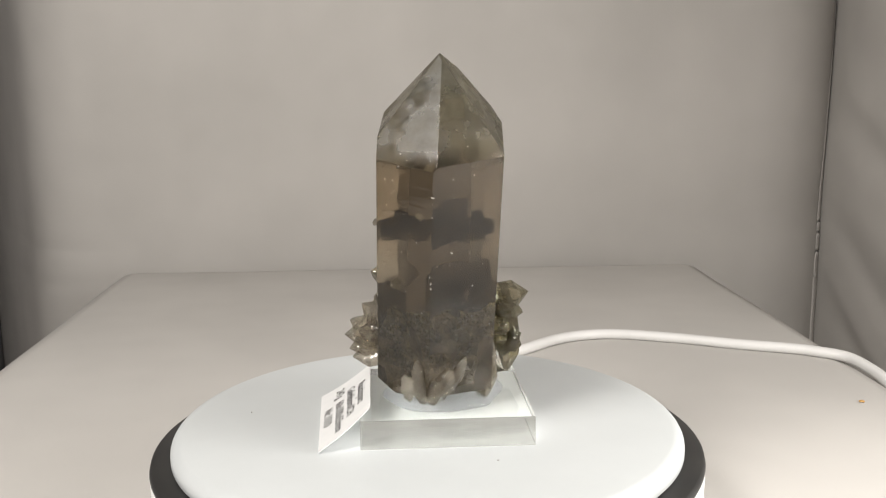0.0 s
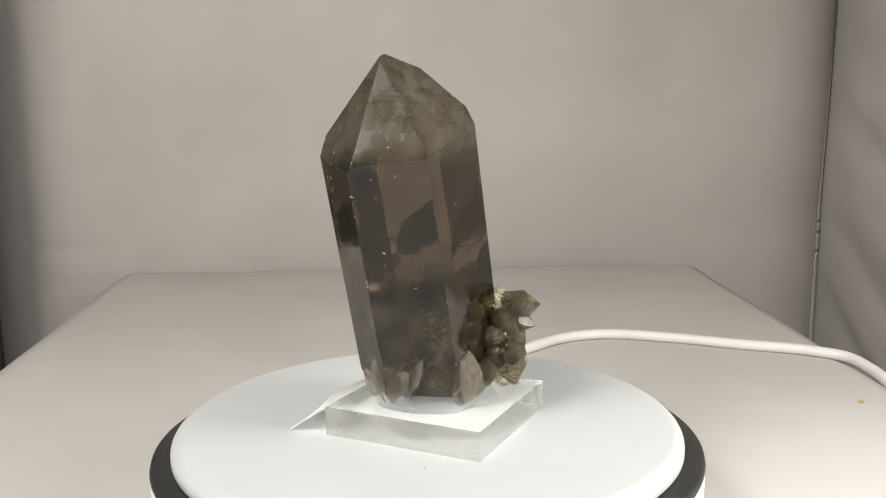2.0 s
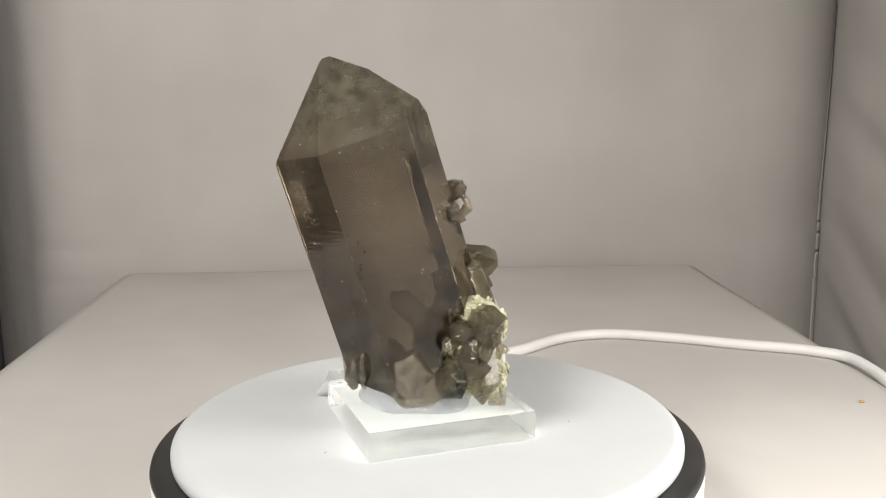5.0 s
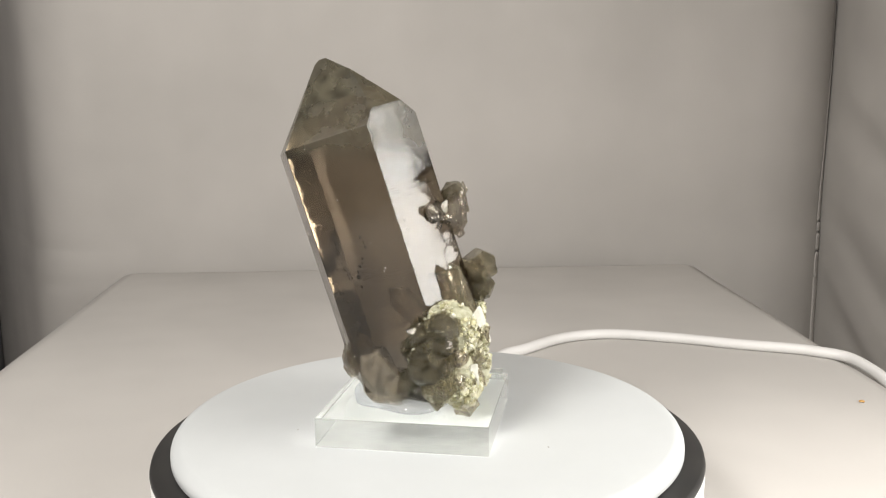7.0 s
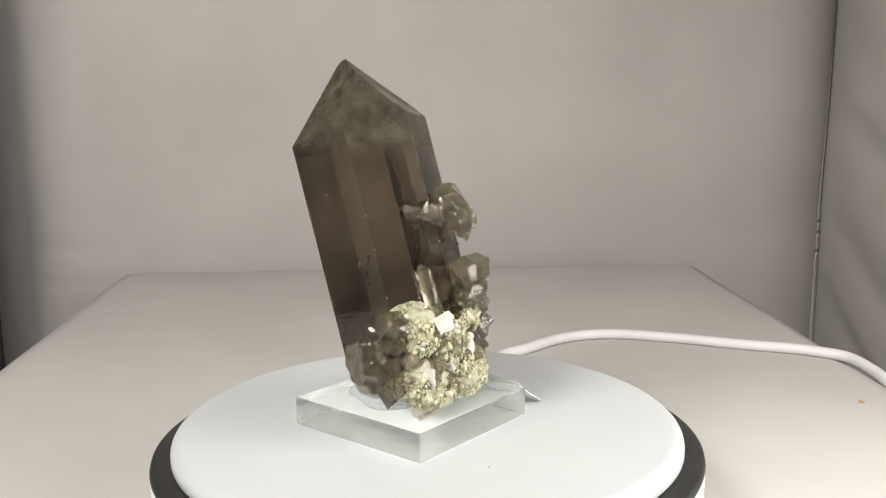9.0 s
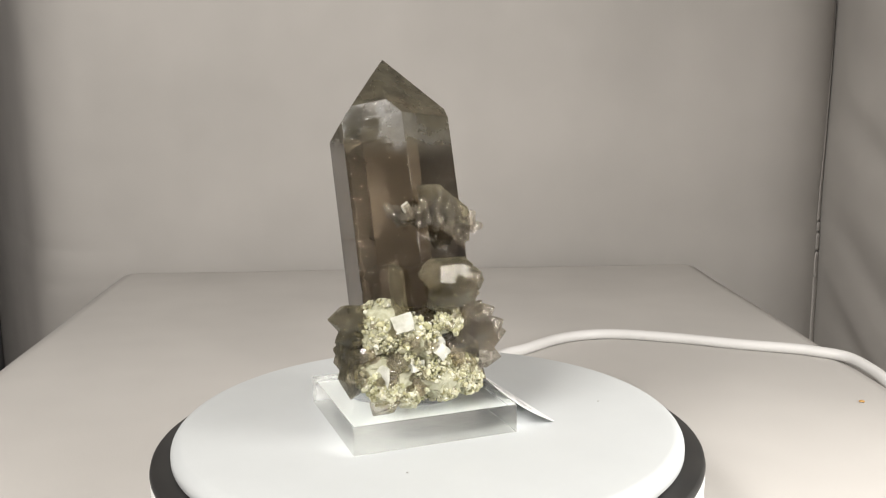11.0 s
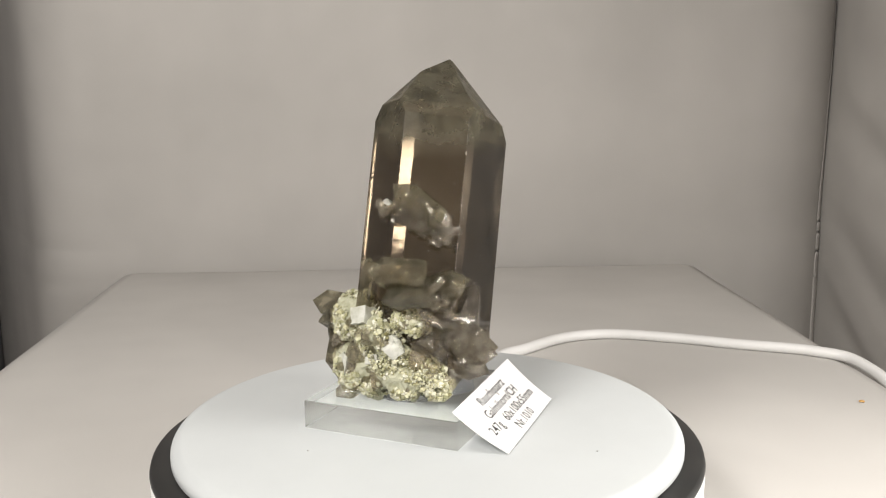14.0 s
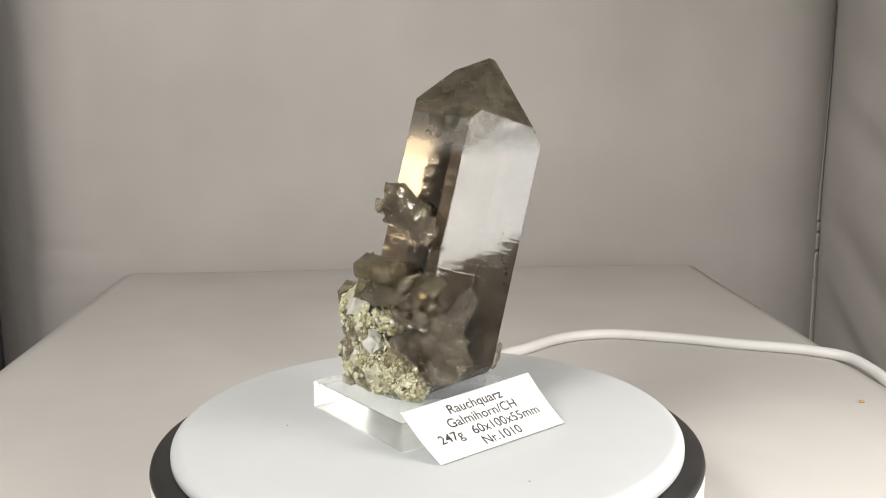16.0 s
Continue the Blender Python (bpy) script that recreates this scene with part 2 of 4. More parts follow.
def lathe(profile, steps=160):
    """A turned solid from (radius, height) pairs, closed at both ends on the axis."""
    bm = bmesh.new()
    rings = [[bm.verts.new((r * math.cos(2 * math.pi * i / steps), r * math.sin(2 * math.pi * i / steps), z)) for i in range(steps)] for r, z in profile]
    for a, b in zip(rings, rings[1:]):
        for i in range(steps):
            j = (i + 1) % steps
            bm.faces.new((a[i], a[j], b[j], b[i]))
    bm.faces.new(rings[-1])
    bm.faces.new(rings[0][::-1])
    bmesh.ops.recalc_face_normals(bm, faces=bm.faces)
    return bm


def tube(points, radius, steps=12):
    """A round cord along a smooth line through the points; the radius may be a function of the place."""
    size = radius if callable(radius) else lambda q: radius
    pts = [Vector(q) for q in points]
    fine = []
    for i in range(len(pts) - 1):
        a, b, c, d = pts[max(i - 1, 0)], pts[i], pts[i + 1], pts[min(i + 2, len(pts) - 1)]
        for k in range(10):
            s = k / 10
            fine.append(0.5 * (2 * b + (c - a) * s + (2 * a - 5 * b + 4 * c - d) * s * s + (3 * b - a - 3 * c + d) * s ** 3))
    fine.append(pts[-1])
    bm = bmesh.new()
    rings = []
    for i, q in enumerate(fine):
        way = (fine[min(i + 1, len(fine) - 1)] - fine[max(i - 1, 0)]).normalized()
        side = way.cross(Vector((0, 0, 1)))
        side = side.normalized() if side.length > 1e-4 else Vector((1, 0, 0))
        up = side.cross(way)
        rings.append([bm.verts.new(q + size(q) * (math.cos(2 * math.pi * j / steps) * side + math.sin(2 * math.pi * j / steps) * up)) for j in range(steps)])
    for a, b in zip(rings, rings[1:]):
        for j in range(steps):
            bm.faces.new((a[j], a[(j + 1) % steps], b[(j + 1) % steps], b[j]))
    bm.faces.new(rings[0])
    bm.faces.new(rings[-1])
    bmesh.ops.recalc_face_normals(bm, faces=bm.faces)
    return bm


def polyhedron(normals, offsets, bm=None):
    """The solid behind a set of planes."""
    n, d = np.array(normals, float), np.array(offsets, float)
    found = []
    for i in range(len(n)):
        for j in range(i + 1, len(n)):
            for k in range(j + 1, len(n)):
                a = n[[i, j, k]]
                if abs(np.linalg.det(a)) > 1e-5:
                    v = np.linalg.solve(a, d[[i, j, k]])
                    if (n @ v <= d + 1e-7).all():
                        found.append(v)
    bm = bm or bmesh.new()
    vs = [bm.verts.new(v) for v in found]
    bmesh.ops.remove_doubles(bm, verts=vs, dist=2e-5)
    bmesh.ops.convex_hull(bm, input=[v for v in bm.verts])
    bmesh.ops.dissolve_limit(bm, angle_limit=radians(1), verts=bm.verts, edges=bm.edges)
    bmesh.ops.recalc_face_normals(bm, faces=bm.faces)
    return bm


def quartz(axis, centre, phase, prism, pyramid, foot=None, both=False):
    """A quartz crystal: six prism faces at their distances from the centre, six end faces at 51.8 degrees, cut off at its foot."""
    w = Vector(axis).normalized()
    u = Vector((0, 1, 0)).cross(w)
    u = u.normalized() if u.length > 1e-3 else Vector((1, 0, 0))
    v = w.cross(u)
    c = Vector(centre)
    normals, offsets = [], []
    for k in range(6):
        a = radians(phase + 60 * k)
        h = math.cos(a) * u + math.sin(a) * v
        n = math.sin(radians(51.8)) * h + math.cos(radians(51.8)) * w
        normals += [h, n]
        offsets += [h.dot(c) + prism[k], n.dot(c) + pyramid[k]]
        if both:
            n = math.sin(radians(51.8)) * h - math.cos(radians(51.8)) * w
            normals.append(n)
            offsets.append(n.dot(c) + pyramid[(k + 2) % 6])
    for n, d in foot or ():
        normals.append(Vector(n).normalized())
        offsets.append(d)
    return polyhedron(normals, offsets)


def small_quartz(rng, tip, way, radius, length, both=False):
    """A small quartz point with its tip and axis given in millimetres."""
    w = Vector(way).normalized()
    t = Vector(tip) * MM
    r, l = radius * MM, length * MM
    centre = t - w * l * 0.5
    prism = [r * rng.uniform(0.78, 1.12) for _ in range(6)]
    end = (l * 0.5) * math.cos(radians(51.8))
    pyramid = [end * rng.uniform(0.97, 1.0) + r * 0.12 * rng.random() for _ in range(6)]
    foot = None if both else ((-w, (-w).dot(centre) + l * 0.5),)
    return quartz(w, centre, rng.uniform(0, 60), prism, pyramid, foot, both)


def rough_up(bm, amount, scale, cuts=2, seed=0):
    """Breaks a solid's smooth faces up into an uneven, chipped surface."""
    bmesh.ops.triangulate(bm, faces=bm.faces)
    for _ in range(cuts):
        bmesh.ops.subdivide_edges(bm, edges=bm.edges, cuts=1, use_grid_fill=True)
    bmesh.ops.triangulate(bm, faces=bm.faces)
    for v in bm.verts:
        v.co += noise.noise_vector(v.co * scale + Vector((seed, 0, 0))) * amount
    return bm


# ---------------------------------------------------------------- tent and table
def sheet(width, height, nx, nz, wrinkle):
    """An upright cloth in the xz plane with thickness, pulled into soft folds by wrinkle(x, z)."""
    bm = bmesh.new()
    rows = [[bm.verts.new((width * (i / nx - 0.5), wrinkle(width * (i / nx - 0.5), height * k / nz), height * k / nz)) for i in range(nx + 1)] for k in range(nz + 1)]
    for a, b in zip(rows, rows[1:]):
        for i in range(nx):
            bm.faces.new((a[i], a[i + 1], b[i + 1], b[i]))
    return bm


WALL_L, WALL_R, WALL_B, WALL_F = -0.520, 0.362, 0.50, -0.48
FLOOR_Z, TOP_Z = -0.30, 0.50


def wall(name, label, width, m, wrinkle, mat=TENT):
    ob = part(name, sheet(width, TOP_Z - FLOOR_Z, 100, 180, wrinkle), mat, None, label, True)
    s = ob.modifiers.new("thick", "SOLIDIFY")
    s.thickness, s.offset = 0.002, 0.0
    ob.matrix_world = m
    return tagged(ob, category="tent wall", kind="structure")


def soft(x, z):
    # the cloth turns back in a round bend at its shaded end
    d = -(x + (WALL_L + WALL_R) / 2) - 0.276
    bend = 0.0 if d < 0 else 0.080 - math.sqrt(0.080 ** 2 - d * d) if d < 0.069 else 0.0395 + 1.70 * (d - 0.069)
    # and rolls back a little at the other end, where it meets the side wall
    e = min(x + (WALL_L + WALL_R) / 2 - 0.280, 0.0835)
    if e > 0:
        bend += 0.092 - math.sqrt(0.092 ** 2 - e * e)
    # two flat creases that die out towards the middle
    side = max(0.0, min(1.0, (-0.235 - x - (WALL_L + WALL_R) / 2) / 0.08))
    for level, slope in ((0.268, 0.02), (0.232, 0.10)):
        bend += 0.0013 * side * math.exp(-((z - level - slope * (x + 0.3)) / 0.0055) ** 2)
    return bend + 0.004 * noise.noise((x * 3, z * 2.2, 1.3)) + 0.0009 * noise.noise((x * 34, z * 5, 4.1)) + 0.0007 * noise.noise((x * 5, z * 30, 8.8))


def corner(z):
    """How far the slack corner of the tent hangs out of plumb at a height above its floor."""
    k = max(0.0, min(1.0, (z - 0.285) / 0.20))
    return -0.0078 + 0.0103 * k * k * (3 - 2 * k)


def folded(x, z):
    # slack folds that slope down towards the corner and end at the seam
    s = z + 0.45 * x
    fade = max(0.0, min(1.0, (0.485 - abs(x)) / 0.07))
    return fade * (0.006 * noise.noise((x * 4, z * 3, 7.7)) + 0.009 * noise.noise((x * 3.0, s * 20, 2.2)) + 0.003 * noise.noise((x * 6, s * 46, 5.2)))


wall("wall_back", "pale grey fabric back wall of a photo tent", WALL_R - WALL_L, pose((WALL_L + WALL_R) / 2, WALL_B, FLOOR_Z), soft)
wall("wall_right", "pale fabric tent wall with slack folds", WALL_B + 0.08 - WALL_F, pose(WALL_R, (WALL_B + 0.08 + WALL_F) / 2, FLOOR_Z, 0, 0, -90), lambda x, z: folded(x, z) + corner(z))
# the left wall is out of view; its dark grey stands in for shade
wall("wall_left", "fabric side wall of a photo tent, its colour darkened for shade", WALL_B + 0.36 - WALL_F, pose(WALL_L, (WALL_B + 0.36 + WALL_F) / 2, FLOOR_Z, 0, 0, 90), folded, SHADED_TENT)
wall("wall_front", "pale fabric front flap of a photo tent", WALL_R - WALL_L, pose((WALL_L + WALL_R) / 2, WALL_F, FLOOR_Z), soft)
bm = bmesh.new()
box(bm, WALL_L - 0.01, WALL_R + 0.01, WALL_F - 0.01, WALL_B + 0.37, TOP_Z, TOP_Z + 0.004)
tagged(part("ceiling", bm, TENT, None, "pale fabric roof of a photo tent"), category="tent roof", kind="structure")
bm = bmesh.new()
box(bm, WALL_L - 0.01, WALL_R + 0.01, WALL_F - 0.01, WALL_B + 0.37, FLOOR_Z - 0.006, FLOOR_Z)
tagged(part("floor", bm, TENT, None, "pale fabric floor of a photo tent"), category="tent floor", kind="structure")
seam = tube([(WALL_R - 0.0035 + corner((TOP_Z - FLOOR_Z) * k / 24), WALL_B - 0.005, FLOOR_Z + (TOP_Z - FLOOR_Z) * k / 24) for k in range(25)],
            lambda q: 0.0015 + 0.0026 * max(0.0, min(1.0, (0.05 - q.z) / 0.12)))
for v in seam.verts:
    v.co.y = WALL_B - 0.002 + soft(v.co.x - (WALL_L + WALL_R) / 2, v.co.z - FLOOR_Z) + (v.co.y - WALL_B + 0.005) * 0.5
tagged(part("trim", seam, TENT, None, "pale folded seam in the tent corner", True), category="seam", kind="structure")


def table():
    """A cloth-covered board with soft edges."""
    bm = bmesh.new()
    x0, x1, y0, y1 = -0.2225, 0.2150, -0.44, 0.433
    nx, ny = 60, 100
    top = []
    for k in range(ny + 1):
        row = []
        for i in range(nx + 1):
            x, y = x0 + (x1 - x0) * i / nx, y0 + (y1 - y0) * k / ny
            edge = min(x - x0, x1 - x, y1 - y)
            # rounded corners at the back
            cx, cy = max(x0 + 0.011 - x, x - x1 + 0.011, 0), max(y - y1 + 0.011, 0)
            if cx and cy:
                k2 = max(cx, cy) / math.hypot(cx, cy)
                x += math.copysign(cx * (1 - k2), -x)
                y -= cy * (1 - k2)
            # the board narrows a little towards the front
            x += 0.0455 * (y1 - 0.04 - y) * max(0.0, -x / -x0)
            z = TABLE_Z + 0.0005 * noise.noise((x * 9, y * 9, 0)) - 0.0015 * max(0, 1 - edge / 0.006) ** 2
            row.append(bm.verts.new((x + 0.002 * noise.noise((y * 8, x, 3)), y + 0.002 * noise.noise((x * 8, y, 9)), z)))
        top.append(row)
    for a, b in zip(top, top[1:]):
        for i in range(nx):
            bm.faces.new((a[i], a[i + 1], b[i + 1], b[i]))
    rim = [e for e in bm.edges if e.is_boundary]
    low = [g for g in bmesh.ops.extrude_edge_only(bm, edges=rim)["geom"] if isinstance(g, bmesh.types.BMVert)]
    for v in low:
        v.co.z = FLOOR_Z + 0.0005
        v.co.x += 0.003 * noise.noise((v.co.x * 20, v.co.y * 20, 5))
    ob = new("table")
    ob.rotation_euler.z = radians(0.8)
    part("cover", bm, TABLECLOTH, ob, "smooth pale cloth", True)
    bm = bmesh.new()
    box(bm, x0 + 0.050, x1 - 0.006, y0 + 0.006, y1 - 0.006, FLOOR_Z + 0.001, TABLE_Z - 0.008)
    part("board", bm, PIPING, ob)
    return ob


tagged(table(), "low table covered with smooth pale cloth", "table")
cord = [(0.006, 0.085, -0.026), (0.012, 0.115, -0.0322), (0.0359, 0.1738, -0.0333), (0.0519, 0.1895, -0.0333), (0.0708, 0.2073, -0.0333), (0.0891, 0.2156, -0.0333), (0.1079, 0.2157, -0.0333),
        (0.1366, 0.2059, -0.0333), (0.1632, 0.1931, -0.0333), (0.1893, 0.1829, -0.0333), (0.2011, 0.176, -0.0333), (0.2122, 0.168, -0.0340), (0.2176, 0.155, -0.0360),
        (0.2205, 0.143, -0.0388), (0.226, 0.12, -0.047), (0.230, 0.08, -0.075), (0.232, 0.03, -0.14)]
tagged(part("power_cable", tube(cord, 0.0028, 16), CABLE, None, "thick white power cable lying on the pale cloth", True), category="cable")
bm = bmesh.new()
bmesh.ops.create_icosphere(bm, subdivisions=2, radius=0.0011)
for v in bm.verts:
    v.co = Vector((v.co.x * 1.3, v.co.y * 0.9, v.co.z * 0.4)) + noise.noise_vector(v.co * 900) * 0.0003
ob = tagged(part("crumb", bm, SPECK, None, "tiny orange-brown crumb on the pale cloth"), category="crumb")
ob.location = (0.1908, 0.1071, TABLE_Z + 0.0004)

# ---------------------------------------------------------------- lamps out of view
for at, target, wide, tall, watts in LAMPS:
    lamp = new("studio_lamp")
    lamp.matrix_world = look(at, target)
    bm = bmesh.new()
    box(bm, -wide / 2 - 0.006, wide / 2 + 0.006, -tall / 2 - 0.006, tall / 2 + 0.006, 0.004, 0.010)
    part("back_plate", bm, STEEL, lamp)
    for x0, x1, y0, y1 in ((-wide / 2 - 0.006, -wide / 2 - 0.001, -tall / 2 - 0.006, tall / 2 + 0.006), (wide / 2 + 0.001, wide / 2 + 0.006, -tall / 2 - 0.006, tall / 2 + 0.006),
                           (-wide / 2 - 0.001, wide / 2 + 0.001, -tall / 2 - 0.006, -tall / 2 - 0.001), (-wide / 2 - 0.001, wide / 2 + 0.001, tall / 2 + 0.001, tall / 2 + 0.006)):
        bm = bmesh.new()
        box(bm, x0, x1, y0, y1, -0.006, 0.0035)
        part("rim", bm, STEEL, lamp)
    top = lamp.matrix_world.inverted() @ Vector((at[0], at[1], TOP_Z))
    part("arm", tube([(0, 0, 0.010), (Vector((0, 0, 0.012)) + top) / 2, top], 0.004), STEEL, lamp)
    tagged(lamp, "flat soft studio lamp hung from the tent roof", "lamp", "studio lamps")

# ---------------------------------------------------------------- turntable
turntable = tagged(new("turntable", None), "white motorised turntable with a black ring on a pale cloth", "turntable")
part("body", lathe([(0.079, TABLE_Z + 0.0005), (0.0835, TABLE_Z + 0.004), (0.0842, -0.0105), (0.0838, -0.0092), (0.070, -0.0092)]), BODY, turntable, "white plastic body", True)
part("ring", lathe([(0.0838, -0.0090), (0.0843, -0.0078), (0.0840, -0.0066), (0.0832, -0.0061), (0.070, -0.0062), (0.060, -0.0090)]), BLACK, turntable, "black plastic ring", True)
turntable.location = (0.0004, -0.0002, 0)
profile = [(0.062, -0.0060), (0.0775, -0.0058), (0.0782, -0.0050)]
profile += [(0.0746 + 0.0036 * math.cos(a), -0.0036 + 0.0036 * math.sin(a)) for a in [radians(12 * k) for k in range(0, 8)]] + [(0.0746, 0.0), (0.05, 0.0)]
disc = part("disc", lathe(profile, 200), DISC, turntable, "glossy white turning plate", True)

# ---------------------------------------------------------------- acrylic block, gel and card
block_at = pose(0.0051, -0.0016, 0, 0, 0, 2.2)
bm = bmesh.new()
box(bm, -0.0252, 0.0252, -0.0252, 0.0252, 0.0001, BASE_TOP)
bm.transform(block_at)
acrylic_block = tagged(part("acrylic_block", bm, ACRYLIC, None, "clear square acrylic display block on the turntable", False, 0.0003), category="display base")
acrylic_block.visible_shadow = False
acrylic_block.data.materials.append(FROSTED)
for f in acrylic_block.data.polygons:
    if f.normal.z < -0.9:
        f.material_index = 1

bm = bmesh.new()
bmesh.ops.create_uvsphere(bm, u_segments=48, v_segments=20, radius=1)
for v in bm.verts:
    a = math.atan2(v.co.y, v.co.x)
    k = 1 + 0.20 * noise.noise((math.cos(a) * 1.4, math.sin(a) * 1.4, 2))
    v.co = Vector((0.005 + v.co.x * 0.0180 * k, -0.0045 + v.co.y * 0.0175 * k, max(BASE_TOP + 0.0002, BASE_TOP + 0.0002 + v.co.z * 0.0050 * (1 + 0.25 * math.sin(3 * a)))))
bmesh.ops.remove_doubles(bm, verts=bm.verts, dist=1e-5)
gel = tagged(part("gel_pad", bm, GEL, None, "cloudy clear mounting gel on the acrylic block", True), category="mounting gel")
gel.visible_shadow = False


def card():
    """A small paper label, slightly bowed, that leans on the block."""
    corner_low, corner_up = Vector((-0.0350, 0.0188, 0.0004)), Vector((-0.0187, 0.0212, 0.0109))
    far_low, far_up = Vector((-0.0308, -0.0297, 0.0006)), Vector((-0.0160, -0.0277, 0.0130))
    lift = (corner_up - corner_low).cross(far_low - corner_low).normalized()
    if lift.z < 0:
        lift = -lift

    def at(s, q, h=0.0):
        a = corner_low.lerp(far_low, s)
        b = corner_up.lerp(far_up, s)
        return a.lerp(b, q) + lift * (h - 0.0006 * math.sin(math.pi * q))
    bm = bmesh.new()
    layers = []
    for h in (-0.00012, 0.00012):
        layers.append([[bm.verts.new(at(i / 20, k / 10, h)) for i in range(21)] for k in range(11)])
    for n, grid in enumerate(layers):
        for k in range(10):
            for i in range(20):
                bm.faces.new((grid[k][i], grid[k][i + 1], grid[k + 1][i + 1], grid[k + 1][i]))
    a, b = layers
    loop = [(0, i) for i in range(21)] + [(k, 20) for k in range(1, 11)] + [(10, i) for i in range(19, -1, -1)] + [(k, 0) for k in range(9, 0, -1)]
    for p0, p1 in zip(loop, loop[1:] + loop[:1]):
        bm.faces.new((a[p0[0]][p0[1]], a[p1[0]][p1[1]], b[p1[0]][p1[1]], b[p0[0]][p0[1]]))
    bmesh.ops.recalc_face_normals(bm, faces=bm.faces)
    ob = new("label_card")
    part("paper", bm, PAPER, ob)
    size = (far_low - corner_low).length
    tall = (corner_up - corner_low).length
    lines = (("Rauchquarz", 0.50, 0.80), ("Galmihorn/CH", 0.50, 0.58), ("247g   60x100x55mm", 0.50, 0.36), ("Nr.1010", 0.52, 0.14))
    for words, s, q in lines:
        cu = bpy.data.curves.new("words", "FONT")
        cu.body, cu.size, cu.align_x = words, 0.0044, "CENTER"
        cu.offset = 0.00003
        tmp = new("words", cu)
        bpy.context.view_layer.update()
        me = bpy.data.meshes.new_from_object(tmp.evaluated_get(bpy.context.evaluated_depsgraph_get()))
        bpy.data.objects.remove(tmp)
        bm = bmesh.new()
        bm.from_mesh(me)
        for v in bm.verts:
            v.co = at(s + v.co.x / size, q - 0.06 + v.co.y / tall, 0.00022)
        part("writing", bm, INK, ob, words + " in dark print")
    return tagged(ob, "white paper label with dark print leaning on the block", "label")


label_card = card()

# ---------------------------------------------------------------- the mineral specimen
rng = random.Random(5)
specimen = tagged(new("quartz_specimen"), "smoky quartz crystal with small points and pale feldspar around its foot", "mineral")
AXIS = (0.0288, -0.3083, 1.0)
HEART = (0.006, -0.012, 0.060)
PRISM = [v * MM for v in (15.09, 17.39, 19.01, 18.42, 23.31, 20.22)]
PYRAMID = [v * MM for v in (30.77, 35.15, 33.53, 35.25, 36.25, 34.58)]
main = quartz(AXIS, HEART, -2.6, PRISM, PYRAMID, (((0, -0.0916, -1), -0.01195), ((-0.65, -0.1, -0.75), -0.0025), ((0.05, 0.893, -0.447), 0.0003)))
part("main_crystal", main, SMOKY, specimen, "smoky brown six-sided quartz point", False, 0.00012)

